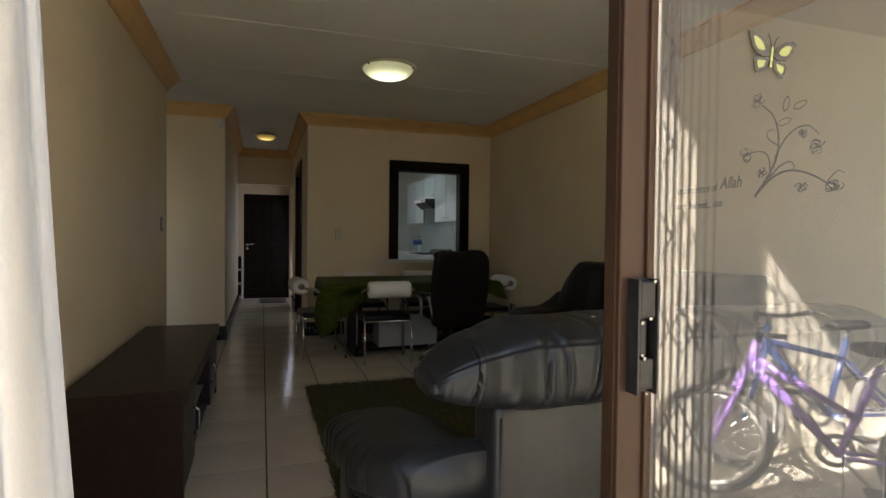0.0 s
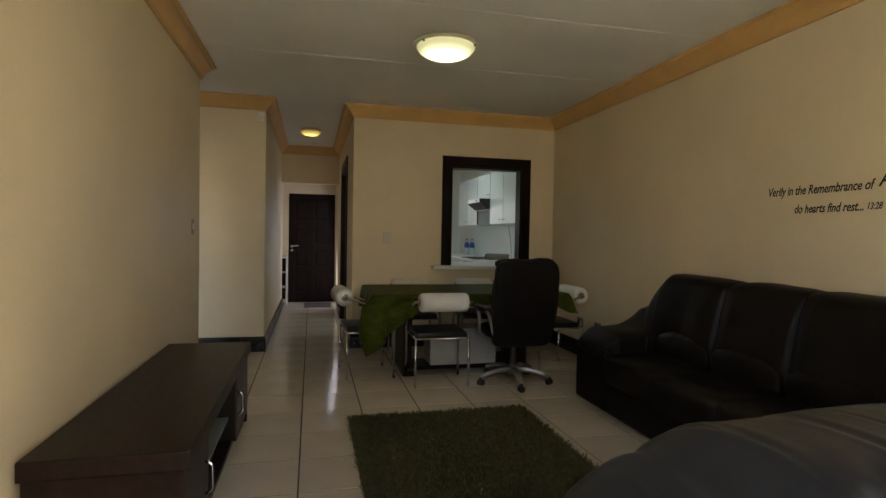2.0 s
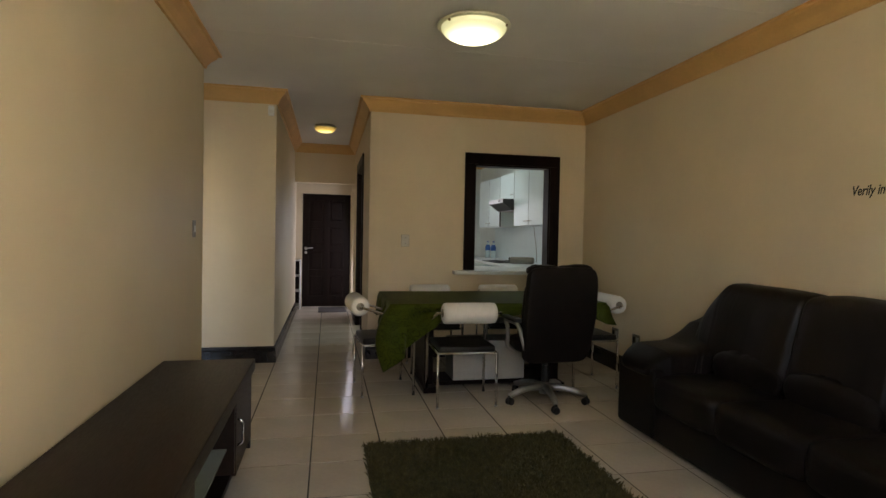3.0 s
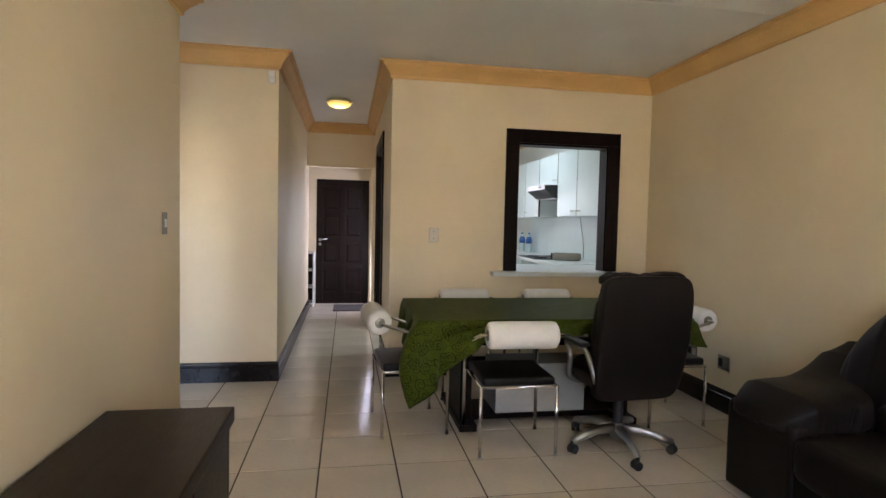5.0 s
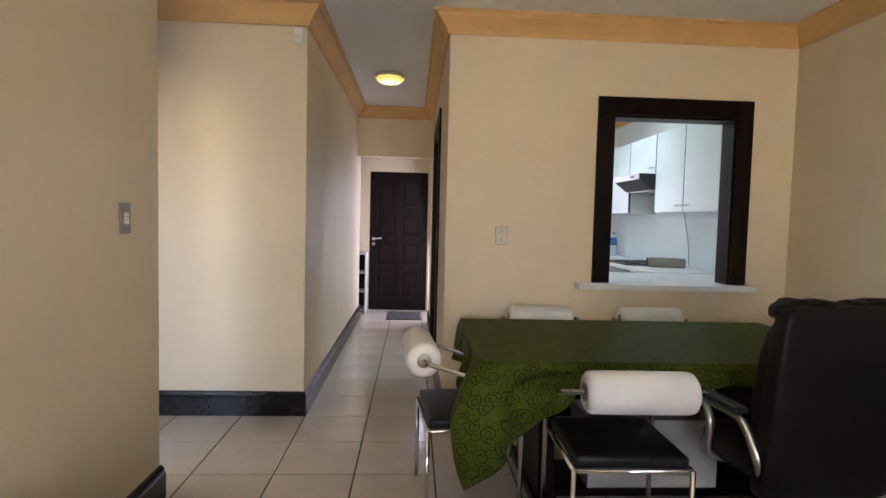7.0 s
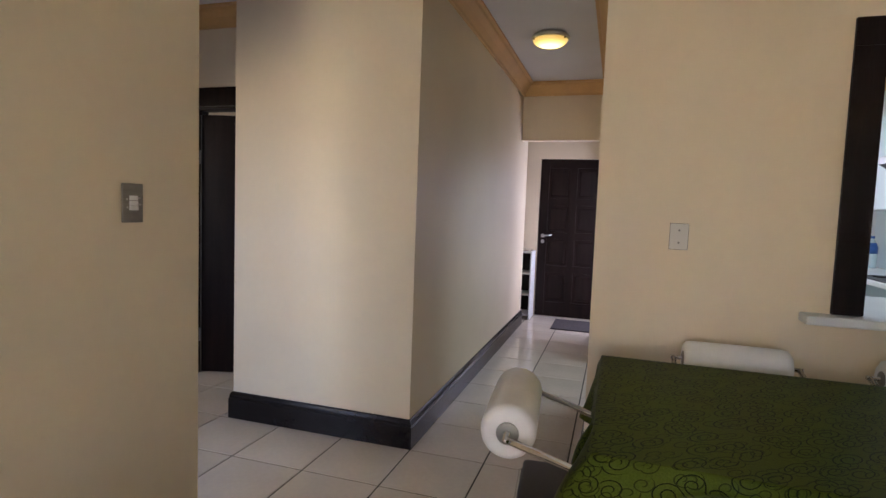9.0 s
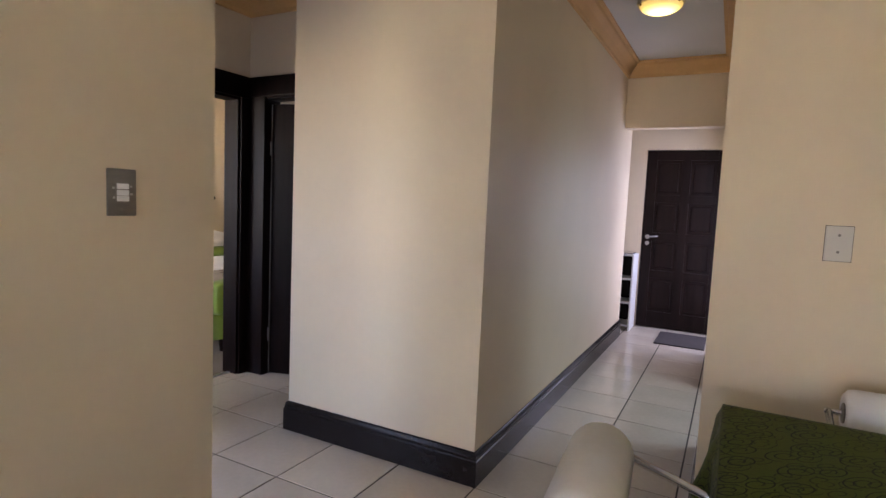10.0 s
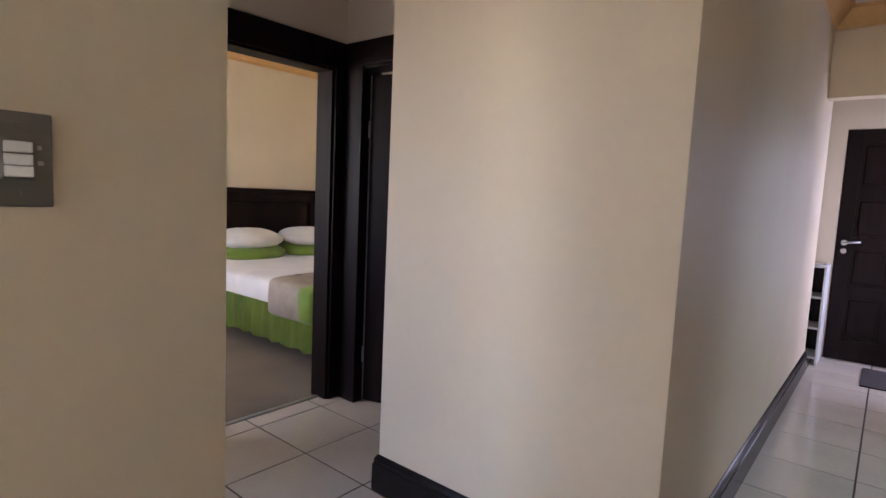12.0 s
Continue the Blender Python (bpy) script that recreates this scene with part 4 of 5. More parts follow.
sol.thickness, sol.offset = 0.0015, 1


# ---- dining chairs ----
def dining_chair(m):
    c = thing("dining_chair", "chrome tube chair with black seat and white back roll", "chair", m, "chairs round the table")
    part("seat", box(-0.225, 0.225, -0.21, 0.22, 0.432, 0.482, 0.018, 3), M_VINYL, c, "black vinyl seat", True)
    part("seat_frame", tube(bend([(-0.235, -0.215, 0.428), (0.235, -0.215, 0.428), (0.235, 0.215, 0.428), (-0.235, 0.215, 0.428), (-0.235, -0.21, 0.428)], 0.03), 0.0095), M_CHROME, c, smooth=True)
    for sx in (-1, 1):
        part("rear_leg", tube([(sx * 0.235, -0.215, 0.006), (sx * 0.235, -0.215, 0.43)], 0.0105), M_CHROME, c, smooth=True)
        part("side_tube", tube(bend([(sx * 0.250, 0.215, 0.006), (sx * 0.250, 0.215, 0.60), (sx * 0.250, -0.235, 0.745)], 0.05), 0.011), M_CHROME, c, smooth=True)
        part("foot_cap", lathe([(0, 0), (0.013, 0), (0.013, 0.012), (0, 0.012)], 12, m=pose(sx * 0.235, -0.215, 0)), M_ALU, c)
        part("foot_cap", lathe([(0, 0), (0.013, 0), (0.013, 0.012), (0, 0.012)], 12, m=pose(sx * 0.250, 0.215, 0)), M_BLACKPLASTIC, c)
    r = 0.081
    roll = part("back_roll", lathe([(0.028, -0.208), (r - 0.02, -0.212), (r - 0.004, -0.20), (r, -0.18), (r + 0.001, 0), (r, 0.18), (r - 0.004, 0.20), (r - 0.02, 0.212), (0.028, 0.208)], 40, m=pose(0, -0.235, 0.745, 0, 90)), M_WHITEFOAM, c, "white padded back roll", True)
    part("end_disc", lathe([(0, 0.206), (0.034, 0.206), (0.032, 0.213), (0.014, 0.216), (0, 0.216)], 20, m=pose(0, -0.235, 0.745, 0, 90)), M_STEELPLATE, roll, "grey metal end disc")
    part("end_disc", lathe([(0, 0.206), (0.034, 0.206), (0.032, 0.213), (0.014, 0.216), (0, 0.216)], 20, m=pose(0, -0.235, 0.745, 0, -90)), M_STEELPLATE, roll, "grey metal end disc")
    part("roll_bar", tube([(-0.262, -0.235, 0.745), (0.262, -0.235, 0.745)], 0.010), M_CHROME, c, smooth=True)
    return c


ch = dining_chair(pose(0.875, 7.08, 0, 0, 0, -85))
for m in (pose(1.475, 6.66, 0, 0, 0, -1), pose(2.735, 7.02, 0, 0, 0, 90), pose(1.45, 7.75, 0, 0, 0, 180), pose(2.20, 7.75, 0, 0, 0, 180)):
    copy_thing(ch, m)

# ---- office chair ----
oc = thing("office_chair", "black leather office chair with alloy arms on castors", "office chair", pose(2.15, 6.52, 0, 0, 0, 4))
hub = bmesh.new()
lathe([(0, 0.07), (0.045, 0.07), (0.05, 0.13), (0.035, 0.15), (0.03, 0.17), (0, 0.17)], 24, hub)
for k in range(5):
    a = math.radians(258 - 72 * k)
    d = Vector((math.cos(a), math.sin(a), 0))
    add_tube(hub, bend([d * 0.02 + Vector((0, 0, 0.125)), d * 0.17 + Vector((0, 0, 0.125)), d * 0.33 + Vector((0, 0, 0.075))], 0.12), [0.030] * 3 + [0.026] * 4 + [0.020], 10)
part("star_base", hub, M_ALU, oc, "brushed alloy star base", True)
for k in range(5):
    a = math.radians(258 - 72 * k)
    x, y = 0.325 * math.cos(a), 0.325 * math.sin(a)
    bm = bmesh.new()
    for s in (-1, 1):
        lathe([(0, -0.011), (0.024, -0.011), (0.028, -0.006), (0.028, 0.006), (0.024, 0.011), (0, 0.011)], 20, bm, pose(x, y, 0.028, 90, 0, 30 * k) @ pose(0, 0, s * 0.016))
    add_box(bm, x - 0.012, x + 0.012, y - 0.012, y + 0.012, 0.03, 0.075, 0.004)
    part("castor", bm, M_BLACKPLASTIC, oc, "twin wheel black castor")
part("gas_lift", lathe([(0, 0.16), (0.032, 0.16), (0.032, 0.30), (0.022, 0.30), (0.022, 0.40), (0, 0.40)], 24), M_BLACKPLASTIC, oc, smooth=False)
part("mechanism", box(-0.08, 0.08, -0.12, 0.10, 0.375, 0.415, 0.01), M_BLACKPLASTIC, oc)
bm = bmesh.new()
cushion(bm, 0, 0.04, 0.465, 0.52, 0.50, 0.13, 4, 40, 18, creased((4, 4, 4), 0.006, 1))
part("seat", bm, M_LEATHER, oc, "padded black leather seat", True)
bm = bmesh.new()
cushion(bm, 0, 0, 0, 0.60, 0.085, 0.76, 8.5, 64, 40)
cushion(bm, 0, 0.065, 0.0, 0.56, 0.14, 0.68, 4.5, 64, 36, creased((6, 6, 6), 0.014, 7))
for v in bm.verts:
    z = v.co.z
    v.co.x *= 1 - 0.02 * max(0, z) / 0.35 - 0.06 * max(0, -z) / 0.35
    v.co.y += -0.05 * (z / 0.35) + 0.03 * (z / 0.35) ** 2
    v.co += Vector((0, -0.235, 0.735))
part("backrest", bm, M_LEATHER, oc, "tall padded black leather backrest", True)
bm = bmesh.new()
cushion(bm, -0.135, -0.205, 1.088, 0.29, 0.13, 0.085, 3.2, 56, 22, creased((14, 8, 8), 0.016, 3))
cushion(bm, 0.135, -0.205, 1.092, 0.29, 0.13, 0.085, 3.2, 56, 22, creased((14, 8, 8), 0.016, 9))
part("head_pad", bm, M_LEATHER, oc, "puckered leather top edge", True)
for s in (-1, 1):
    am = part("arm", tube(bend([(s * 0.22, 0.10, 0.41), (s * 0.30, 0.10, 0.44), (s * 0.31, 0.06, 0.60), (s * 0.30, 0.16, 0.665), (s * 0.30, -0.12, 0.66), (s * 0.29, -0.20, 0.52), (s * 0.24, -0.16, 0.41)], 0.07), 0.017), M_ALU, oc, "brushed alloy arm", True)
    part("arm_pad", box(s * 0.30 - 0.03, s * 0.30 + 0.03, -0.11, 0.17, 0.672, 0.70, 0.012, 3), M_BLACKPLASTIC, am, smooth=True)

# ---- sliding door ----
sd = thing("door_3", "bronze framed glass sliding door pushed open", "sliding door", kind="structure")
SX0 = 0.782
M_GLASS = bpy.data.materials.new("door_glass")
M_GLASS.use_nodes = True
gnt = M_GLASS.node_tree
gb = gnt.nodes["Principled BSDF"]
gb.inputs["Base Color"].default_value = (0.84, 0.86, 0.83, 1)
gb.inputs["Roughness"].default_value = 0.0
gb.inputs["Transmission Weight"].default_value = 1.0
gb.inputs["IOR"].default_value = 1.62
leaf = part("leaf_stile", box(SX0, SX0 + 0.058, YG - 0.06, YG - 0.02, 0.03, GZ1 - 0.04, 0.003), M_BROWNFRAME, sd)
part("brush_seal", box(SX0 - 0.003, SX0, YG - 0.052, YG - 0.028, 0.04, GZ1 - 0.05), M_BROWNFRAME, sd)
part("stile_rib", box(SX0 + 0.044, SX0 + 0.050, YG - 0.066, YG - 0.059, 0.05, GZ1 - 0.06, 0.002), M_BROWNFRAME, sd)
part("leaf_bead", box(SX0 + 0.058, SX0 + 0.070, YG - 0.05, YG - 0.03, 0.05, GZ1 - 0.06, 0.002), M_BROWNFRAME, sd)
part("leaf_stile", box(GX1 - 0.16, GX1 - 0.085, YG - 0.06, YG - 0.02, 0.03, GZ1 - 0.04, 0.003), M_BROWNFRAME, sd)
part("leaf_rail", box(SX0 + 0.058, GX1 - 0.16, YG - 0.06, YG - 0.02, 0.03, 0.11, 0.003), M_BROWNFRAME, sd)
part("leaf_rail", box(SX0 + 0.058, GX1 - 0.16, YG - 0.06, YG - 0.02, GZ1 - 0.11, GZ1 - 0.04, 0.003), M_BROWNFRAME, sd)
gl = part("leaf_pane", box(SX0 + 0.070, GX1 - 0.16, YG - 0.043, YG - 0.037, 0.11, GZ1 - 0.11), M_GLASS, sd, "clear glass pane")
gl.visible_shadow = False
part("fixed_stile", box(SX0 + 0.095, SX0 + 0.150, YG - 0.005, YG + 0.03, 0.03, GZ1 - 0.04, 0.003), M_BROWNFRAME, sd)
part("outer_frame", box(GX0 - 0.002, GX0 + 0.04, YG - 0.09, YG + 0.05, 0, GZ1, 0.003), M_BROWNFRAME, sd)
part("outer_frame", box(GX1 - 0.045, GX1 + 0.002, YG - 0.09, YG + 0.05, 0, GZ1, 0.003), M_BROWNFRAME, sd)
part("outer_frame", box(GX0 + 0.04, GX1 - 0.045, YG - 0.09, YG + 0.05, GZ1 - 0.04, GZ1 + 0.002, 0.003), M_BROWNFRAME, sd)
part("floor_track", box(GX0 + 0.04, GX1 - 0.045, YG - 0.09, YG + 0.05, -0.004, 0.022, 0.003), M_BROWNFRAME, sd)
lk = part("lock_case", box(SX0 + 0.014, SX0 + 0.018, YG - 0.086, YG - 0.061, 1.045, 1.215, 0.001), M_OLDSTEEL, sd, "scuffed steel lock channel with chipped paint")
part("channel_flange", box(SX0 + 0.048, SX0 + 0.052, YG - 0.086, YG - 0.061, 1.045, 1.215, 0.001), M_OLDSTEEL, lk)
part("channel_back", box(SX0 + 0.018, SX0 + 0.048, YG - 0.066, YG - 0.0605, 1.045, 1.215), M_OLDSTEEL, lk)
part("latch_block", box(SX0 + 0.019, SX0 + 0.047, YG - 0.084, YG - 0.066, 1.158, 1.212, 0.004), M_OLDSTEEL, lk)
part("latch_block", box(SX0 + 0.019, SX0 + 0.047, YG - 0.082, YG - 0.066, 1.052, 1.098, 0.004), M_OLDSTEEL, lk)
part("latch_lever", box(SX0 + 0.022, SX0 + 0.034, YG - 0.080, YG - 0.066, 1.104, 1.152, 0.003), M_OLDSTEEL, lk)
rgc = random.Random(11)
for cz in (1.212, 1.157, 1.151, 1.104, 1.099, 1.047):
    part("bare_metal_chip", prism([(0.0028 * rgc.uniform(0.5, 1.5) * math.cos(q), 0.0022 * rgc.uniform(0.5, 1.5) * math.sin(q)) for q in [k * math.pi / 4 for k in range(8)]], 0, 0.001, m=pose(SX0 + rgc.uniform(0.022, 0.044), YG - 0.0845, cz, 90)), M_STEELPLATE, lk, "bright bare metal chip")

# ---- curtain ----
cu = bmesh.new()
rows = []
for i in range(90):
    u = i / 89
    row = []
    for j in range(24):
        w = j / 23
        edge = 0.0 + 0.05 * min(1, max(0, (w - 0.30) / 0.35)) + 0.004 * math.sin(w * 9)
        x = -0.50 + (0.50 + edge) * u
        y = YG + 0.115 + 0.030 * math.sin(u * 42 + 0.5 * math.sin(w * 4)) + 0.012 * math.sin(u * 90 + w * 2)
        row.append(cu.verts.new((x, y, 2.42 - 2.39 * w)))
    rows.append(row)
for i in range(89):
    for j in range(23):
        cu.faces.new((rows[i][j], rows[i + 1][j], rows[i + 1][j + 1], rows[i][j + 1]))
bmesh.ops.solidify(cu, geom=cu.faces, thickness=0.002)
curtain = thing("curtain", "white cloth curtain drawn beside the sliding door", "curtain")
part("drape", cu, M_CURTAIN, curtain, smooth=True)
part("rail", tube([(-0.57, YG + 0.115, 2.43), (XR - 0.1, YG + 0.115, 2.43)], 0.012), M_ALU, curtain, smooth=True)

# ---- terrace ----
M_PAVE = material("terrace_concrete", (0.52, 0.47, 0.38), 0.7, vary=0.1, scale=3, grain=0.15, grain_scale=60, bump=0.2)
M_SOIL = material("dry_lawn_ground", (0.16, 0.15, 0.07), 0.95, vary=0.2, scale=0.6, grain=0.3, grain_scale=8, bump=0.4, bump_scale=20)
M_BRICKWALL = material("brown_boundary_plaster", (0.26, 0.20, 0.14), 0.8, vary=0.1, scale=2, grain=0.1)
bm = bmesh.new()
vs = [bm.verts.new(c) for c in ((-400, -400, -0.13), (400, -400, -0.13), (400, 400, -0.13), (-400, 400, -0.13))]
bm.faces.new(vs)
tagged(mesh_ob("ground", bm, M_SOIL), "dry ground round the house", "ground", kind="structure")
tagged(mesh_ob("pavement_terrace", box(-4, 6.2, -0.2, YG - 0.14, -0.12, -0.02), M_PAVE), "pale concrete terrace in front of the sliding door", "pavement", kind="structure")
M_PATIOWALL = material("terrace_wall_paint", (0.84, 0.77, 0.64), 0.7, vary=0.06, scale=1.5, grain=0.08, bump=0.2)
tagged(mesh_ob("wall_terrace", box(1.2, 6.2, -0.1, 0.1, -0.1, 2.6), M_PATIOWALL), "cream plastered terrace wall in striped sunlight", "wall", kind="structure")
# the end wall has the brown boundary plaster, darker than the long terrace wall
tagged(mesh_ob("wall_terrace_end", box(6.0, 6.2, 0.1, YG - 0.14, -0.1, 2.6), M_BRICKWALL), "brown plastered terrace end wall", "wall", kind="structure")
tagged(mesh_ob("wall_garden", box(-8, 1.2, -6.2, -6.0, -0.13, 2.0), M_BRICKWALL), "brown plastered garden wall", "wall", kind="structure")
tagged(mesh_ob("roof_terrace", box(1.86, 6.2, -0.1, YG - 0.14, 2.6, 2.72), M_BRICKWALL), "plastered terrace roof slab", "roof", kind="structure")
tagged(mesh_ob("roof", box(-6.2, XR + 0.6, YG - 0.14, 13.6, H + 0.13, H + 0.3), M_BRICKWALL), "flat roof slab over the house", "roof", kind="structure")
# added pillar, mostly hidden by the door stile, casts the shade between the sunlit areas
tagged(mesh_ob("wall_shade_pillar", box(1.85, 1.90, 0.46, 0.66, -0.02, 2.6), M_PATIOWALL), "added plastered pillar that shades the terrace wall", "pillar", kind="structure")

# ---- trellis gate on the terrace ----
M_GATE = material("dark_bronze_gate_steel", (0.018, 0.015, 0.013), 0.75, spec=0.2, vary=0.15)
gate = thing("security_gate", "dark steel folding trellis gate with close vertical bars", "security gate", pose(1.885, 0.675, -0.02))
for k in range(8):
    part("bar", box(-0.003, 0.003, k * 0.043 - 0.006, k * 0.043 + 0.006, 0.0, 2.58, 0.001), M_GATE, gate)
for z0 in (0.14, 0.53, 0.92, 1.31, 1.70, 2.09, 2.42):
    for k in (0, 3):
        for s in (-1, 1):
            part("lattice_strip", tube([(0.012 + s * 0.004, k * 0.043, z0 - s * 0.09), (0.012 + s * 0.004, k * 0.043 + 0.129, z0 + s * 0.09)], 0.005, 6), M_GATE, gate)
part("top_rail", box(-0.02, 0.02, -0.02, 0.33, 2.58, 2.62, 0.003), M_GATE, gate)

# ---- bicycle on the terrace ----
M_PURPLE = material("violet_bike_paint", (0.34, 0.19, 0.62), 0.25, vary=0.08, coat=0.5)
M_BLUE = material("blue_bike_paint", (0.03, 0.055, 0.17), 0.25, vary=0.08, coat=0.5)
M_RIM = material("bright_wheel_rim", (0.62, 0.60, 0.56), 0.35, metal=0.3, vary=0.05)
M_TYRE = material("tyre_rubber", (0.20, 0.19, 0.17), 0.7, vary=0.1)


def bicycle(label, m, paint, low, group="bicycles"):
    """Stands along x, front wheel at the low x end."""
    b = thing("bicycle", label, "bicycle", m, group)
    R = 0.285
    for x in (0.0, 0.98):
        w = part("wheel", lathe([(0.02, -0.03), (0.025, -0.03), (0.025, 0.03), (0.02, 0.03), (0.02, -0.03)], 16, m=pose(x, 0, R, 90)), M_ALU, b)
        part("tyre", tube([(x + (R - 0.022) * math.cos(2 * math.pi * k / 40), 0, R + (R - 0.022) * math.sin(2 * math.pi * k / 40)) for k in range(40)], 0.022, 8, True), M_TYRE, w, smooth=True)
        part("rim", tube([(x + (R - 0.052) * math.cos(2 * math.pi * k / 40), 0, R + (R - 0.052) * math.sin(2 * math.pi * k / 40)) for k in range(40)], 0.014, 8, True), M_RIM, w, smooth=True)
        bm = bmesh.new()
        for k in range(28):
            a, s = 2 * math.pi * k / 28, (k % 2) * 2 - 1
            add_tube(bm, [(x + 0.022 * math.cos(a + s * 1.2), s * 0.025, R + 0.022 * math.sin(a + s * 1.2)), (x + (R - 0.055) * math.cos(a), 0, R + (R - 0.055) * math.sin(a))], 0.0022, 4)
        part("spokes", bm, M_RIM, w)
    part("fork", tube([(0, -0.05, R), (0.13, -0.04, 0.62), (0.17, 0, 0.70)], 0.014), paint, b, smooth=True)
    part("fork", tube([(0, 0.05, R), (0.13, 0.04, 0.62), (0.17, 0, 0.70)], 0.014), paint, b, smooth=True)
    part("head_tube", tube([(0.15, 0, 0.66), (0.195, 0, 0.80)], 0.022), paint, b, smooth=True)
    part("down_tube", tube([(0.165, 0, 0.70), (0.55, 0, 0.28)], 0.022), paint, b, smooth=True)
    part("top_tube", tube([(0.18, 0, 0.72), (0.62, 0, 0.46)] if low else [(0.185, 0, 0.71), (0.66, 0, 0.60)], 0.018), paint, b, smooth=True)
    part("seat_tube", tube([(0.55, 0, 0.28), (0.69, 0, 0.72)], 0.017), paint, b, smooth=True)
    for s in (-1, 1):
        part("chain_stay", tube([(0.55, s * 0.03, 0.28), (0.98, s * 0.06, R)], 0.010), paint, b, smooth=True)
        part("seat_stay", tube([(0.66, s * 0.02, 0.60), (0.98, s * 0.06, R)], 0.008), paint, b, smooth=True)
    bm = bmesh.new()
    cushion(bm, 0.70, 0, 0.80, 0.26, 0.14, 0.06, 2.6, 24, 12)
    part("saddle", bm, M_BLACKPLASTIC, b, smooth=True)
    part("seat_post", tube([(0.69, 0, 0.70), (0.71, 0, 0.79)], 0.012), M_CHROME, b, smooth=True)
    part("handlebar", tube(bend([(0.24, -0.29, 0.90), (0.20, -0.12, 0.86), (0.20, 0.12, 0.86), (0.24, 0.29, 0.90)], 0.06), 0.012), M_BLACKPLASTIC, b, smooth=True)
    part("handlebar_stem", tube([(0.195, 0, 0.79), (0.20, 0, 0.87)], 0.015), M_BLACKPLASTIC, b, smooth=True)
    part("chainring", lathe([(0.06, 0.048), (0.085, 0.048), (0.085, 0.052), (0.06, 0.052), (0.06, 0.048)], 28, m=pose(0.55, 0, 0.28, 90)), M_ALU, b)
    for s in (-1, 1):
        cr = part("crank", tube([(0.55, s * 0.06, 0.28), (0.55 + s * 0.11, s * 0.075, 0.28 - s * 0.11)], 0.010), M_ALU, b, smooth=True)
        part("pedal", box(0.55 + s * 0.11 - 0.04, 0.55 + s * 0.11 + 0.04, s * 0.13 - 0.045, s * 0.13 + 0.045, 0.27 - s * 0.11, 0.29 - s * 0.11, 0.004), M_BLACKPLASTIC, cr)
    part("brake_cable", tube([(0.22, 0.1, 0.88), (0.10, 0.06, 0.92), (0.09, 0.03, 0.80), (0.15, 0.02, 0.68)], 0.003, 6), M_BLACKPLASTIC, b, smooth=True)
    return b


bicycle("violet bicycle leaning near the terrace wall", pose(2.448, 0.41, -0.02, -4, 0, 38), M_PURPLE, True)
bicycle("blue bicycle standing against the terrace wall", pose(2.86, 0.22, -0.02, 4, 0, 12), M_BLUE, False)
# ---- sticker on the glass ----
bf_ = thing("butterfly_sticker", "black and yellow butterfly sticker on the glass door", "sticker", pose(1.085, YG - 0.0445, 1.580, 90, 6, 0) @ Matrix.Diagonal((0.88, 0.84, 1, 1)))
M_YEL = material("sticker_yellow", (0.20, 0.21, 0.06), 0.5, vary=0.05)


def wing(sc, sx, up):
    if up:
        o = [(0.003, 0.004), (0.012, 0.022), (0.030, 0.036), (0.050, 0.043), (0.060, 0.040), (0.055, 0.028), (0.049, 0.012), (0.036, 0.0), (0.015, -0.003)]
    else:
        o = [(0.003, -0.002), (0.018, -0.005), (0.036, -0.006), (0.042, -0.014), (0.038, -0.026), (0.033, -0.036), (0.022, -0.033), (0.010, -0.026)]
    cx, cy = sum(p[0] for p in o) / len(o), sum(p[1] for p in o) / len(o)
    return [(sx * (cx + (x - cx) * sc), cy + (y - cy) * sc) for x, y in o]


for sx in (-1, 1):
    for up in (True, False):
        wg = part("wing", prism(wing(1.0, sx, up), 0, 0.0004), M_DECAL, bf_)
        part("wing_patch", prism(wing(0.54, sx, up), 0.0005, 0.0009), M_YEL, wg, "pale yellow wing patch")
    part("feeler", tube([(sx * 0.002, 0.018, 0.0004), (sx * 0.006, 0.032, 0.0004), (sx * 0.013, 0.044, 0.0004)], 0.0008, 5), M_DECAL, bf_)
part("body", prism([(0.003 * math.cos(a), 0.022 * math.sin(a)) for a in [i * math.pi / 8 for i in range(16)]], 0.0008, 0.0014), M_YEL, bf_)

# ---- lettering on the east wall ----
M_TURN = Matrix(((0, 0, -1, 0), (-1, 0, 0, 0), (0, 1, 0, 0), (0, 0, 0, 1)))


def lettering(text, y_start, y_end, z, parent):
    cu_ = bpy.data.curves.new("word", "FONT")
    cu_.body, cu_.size, cu_.shear, cu_.extrude, cu_.resolution_u = text, 0.1, 0.28, 0.0004, 3
    cu_.offset = 0.0022
    tmp = bpy.data.objects.new("word", cu_)
    scene.collection.objects.link(tmp)
    bpy.context.view_layer.update()
    me_ = bpy.data.meshes.new_from_object(tmp)
    bpy.data.objects.remove(tmp)
    xs = [v.co.x for v in me_.vertices]
    k = (y_start - y_end) / (max(xs) - min(xs))
    kz = k * (1.35 if k < 0.8 else 1.25)
    for v in me_.vertices:
        v.co = Vector(((v.co.x - min(xs)) * k, v.co.y * kz, v.co.z))
    me_.materials.append(M_DECAL)
    ob = new("word", me_)
    ob.parent = parent
    ob.matrix_basis = Matrix.Translation((XR - 0.0012, y_start, z)) @ M_TURN
    return ob


verse = thing("wall_lettering", "black italic vinyl lettering on the cream wall", "wall lettering")
lettering("Verily in the Remembrance of", 4.90, 4.20, 1.612, verse)
lettering("Allah", 4.185, 4.00, 1.625, verse)
lettering("do hearts find rest...", 4.70, 4.262, 1.497, verse)
lettering("13:28", 4.24, 4.157, 1.503, verse)

plant = thing("flower_decal", "black vinyl flower branch decal on the cream wall", "wall decal")


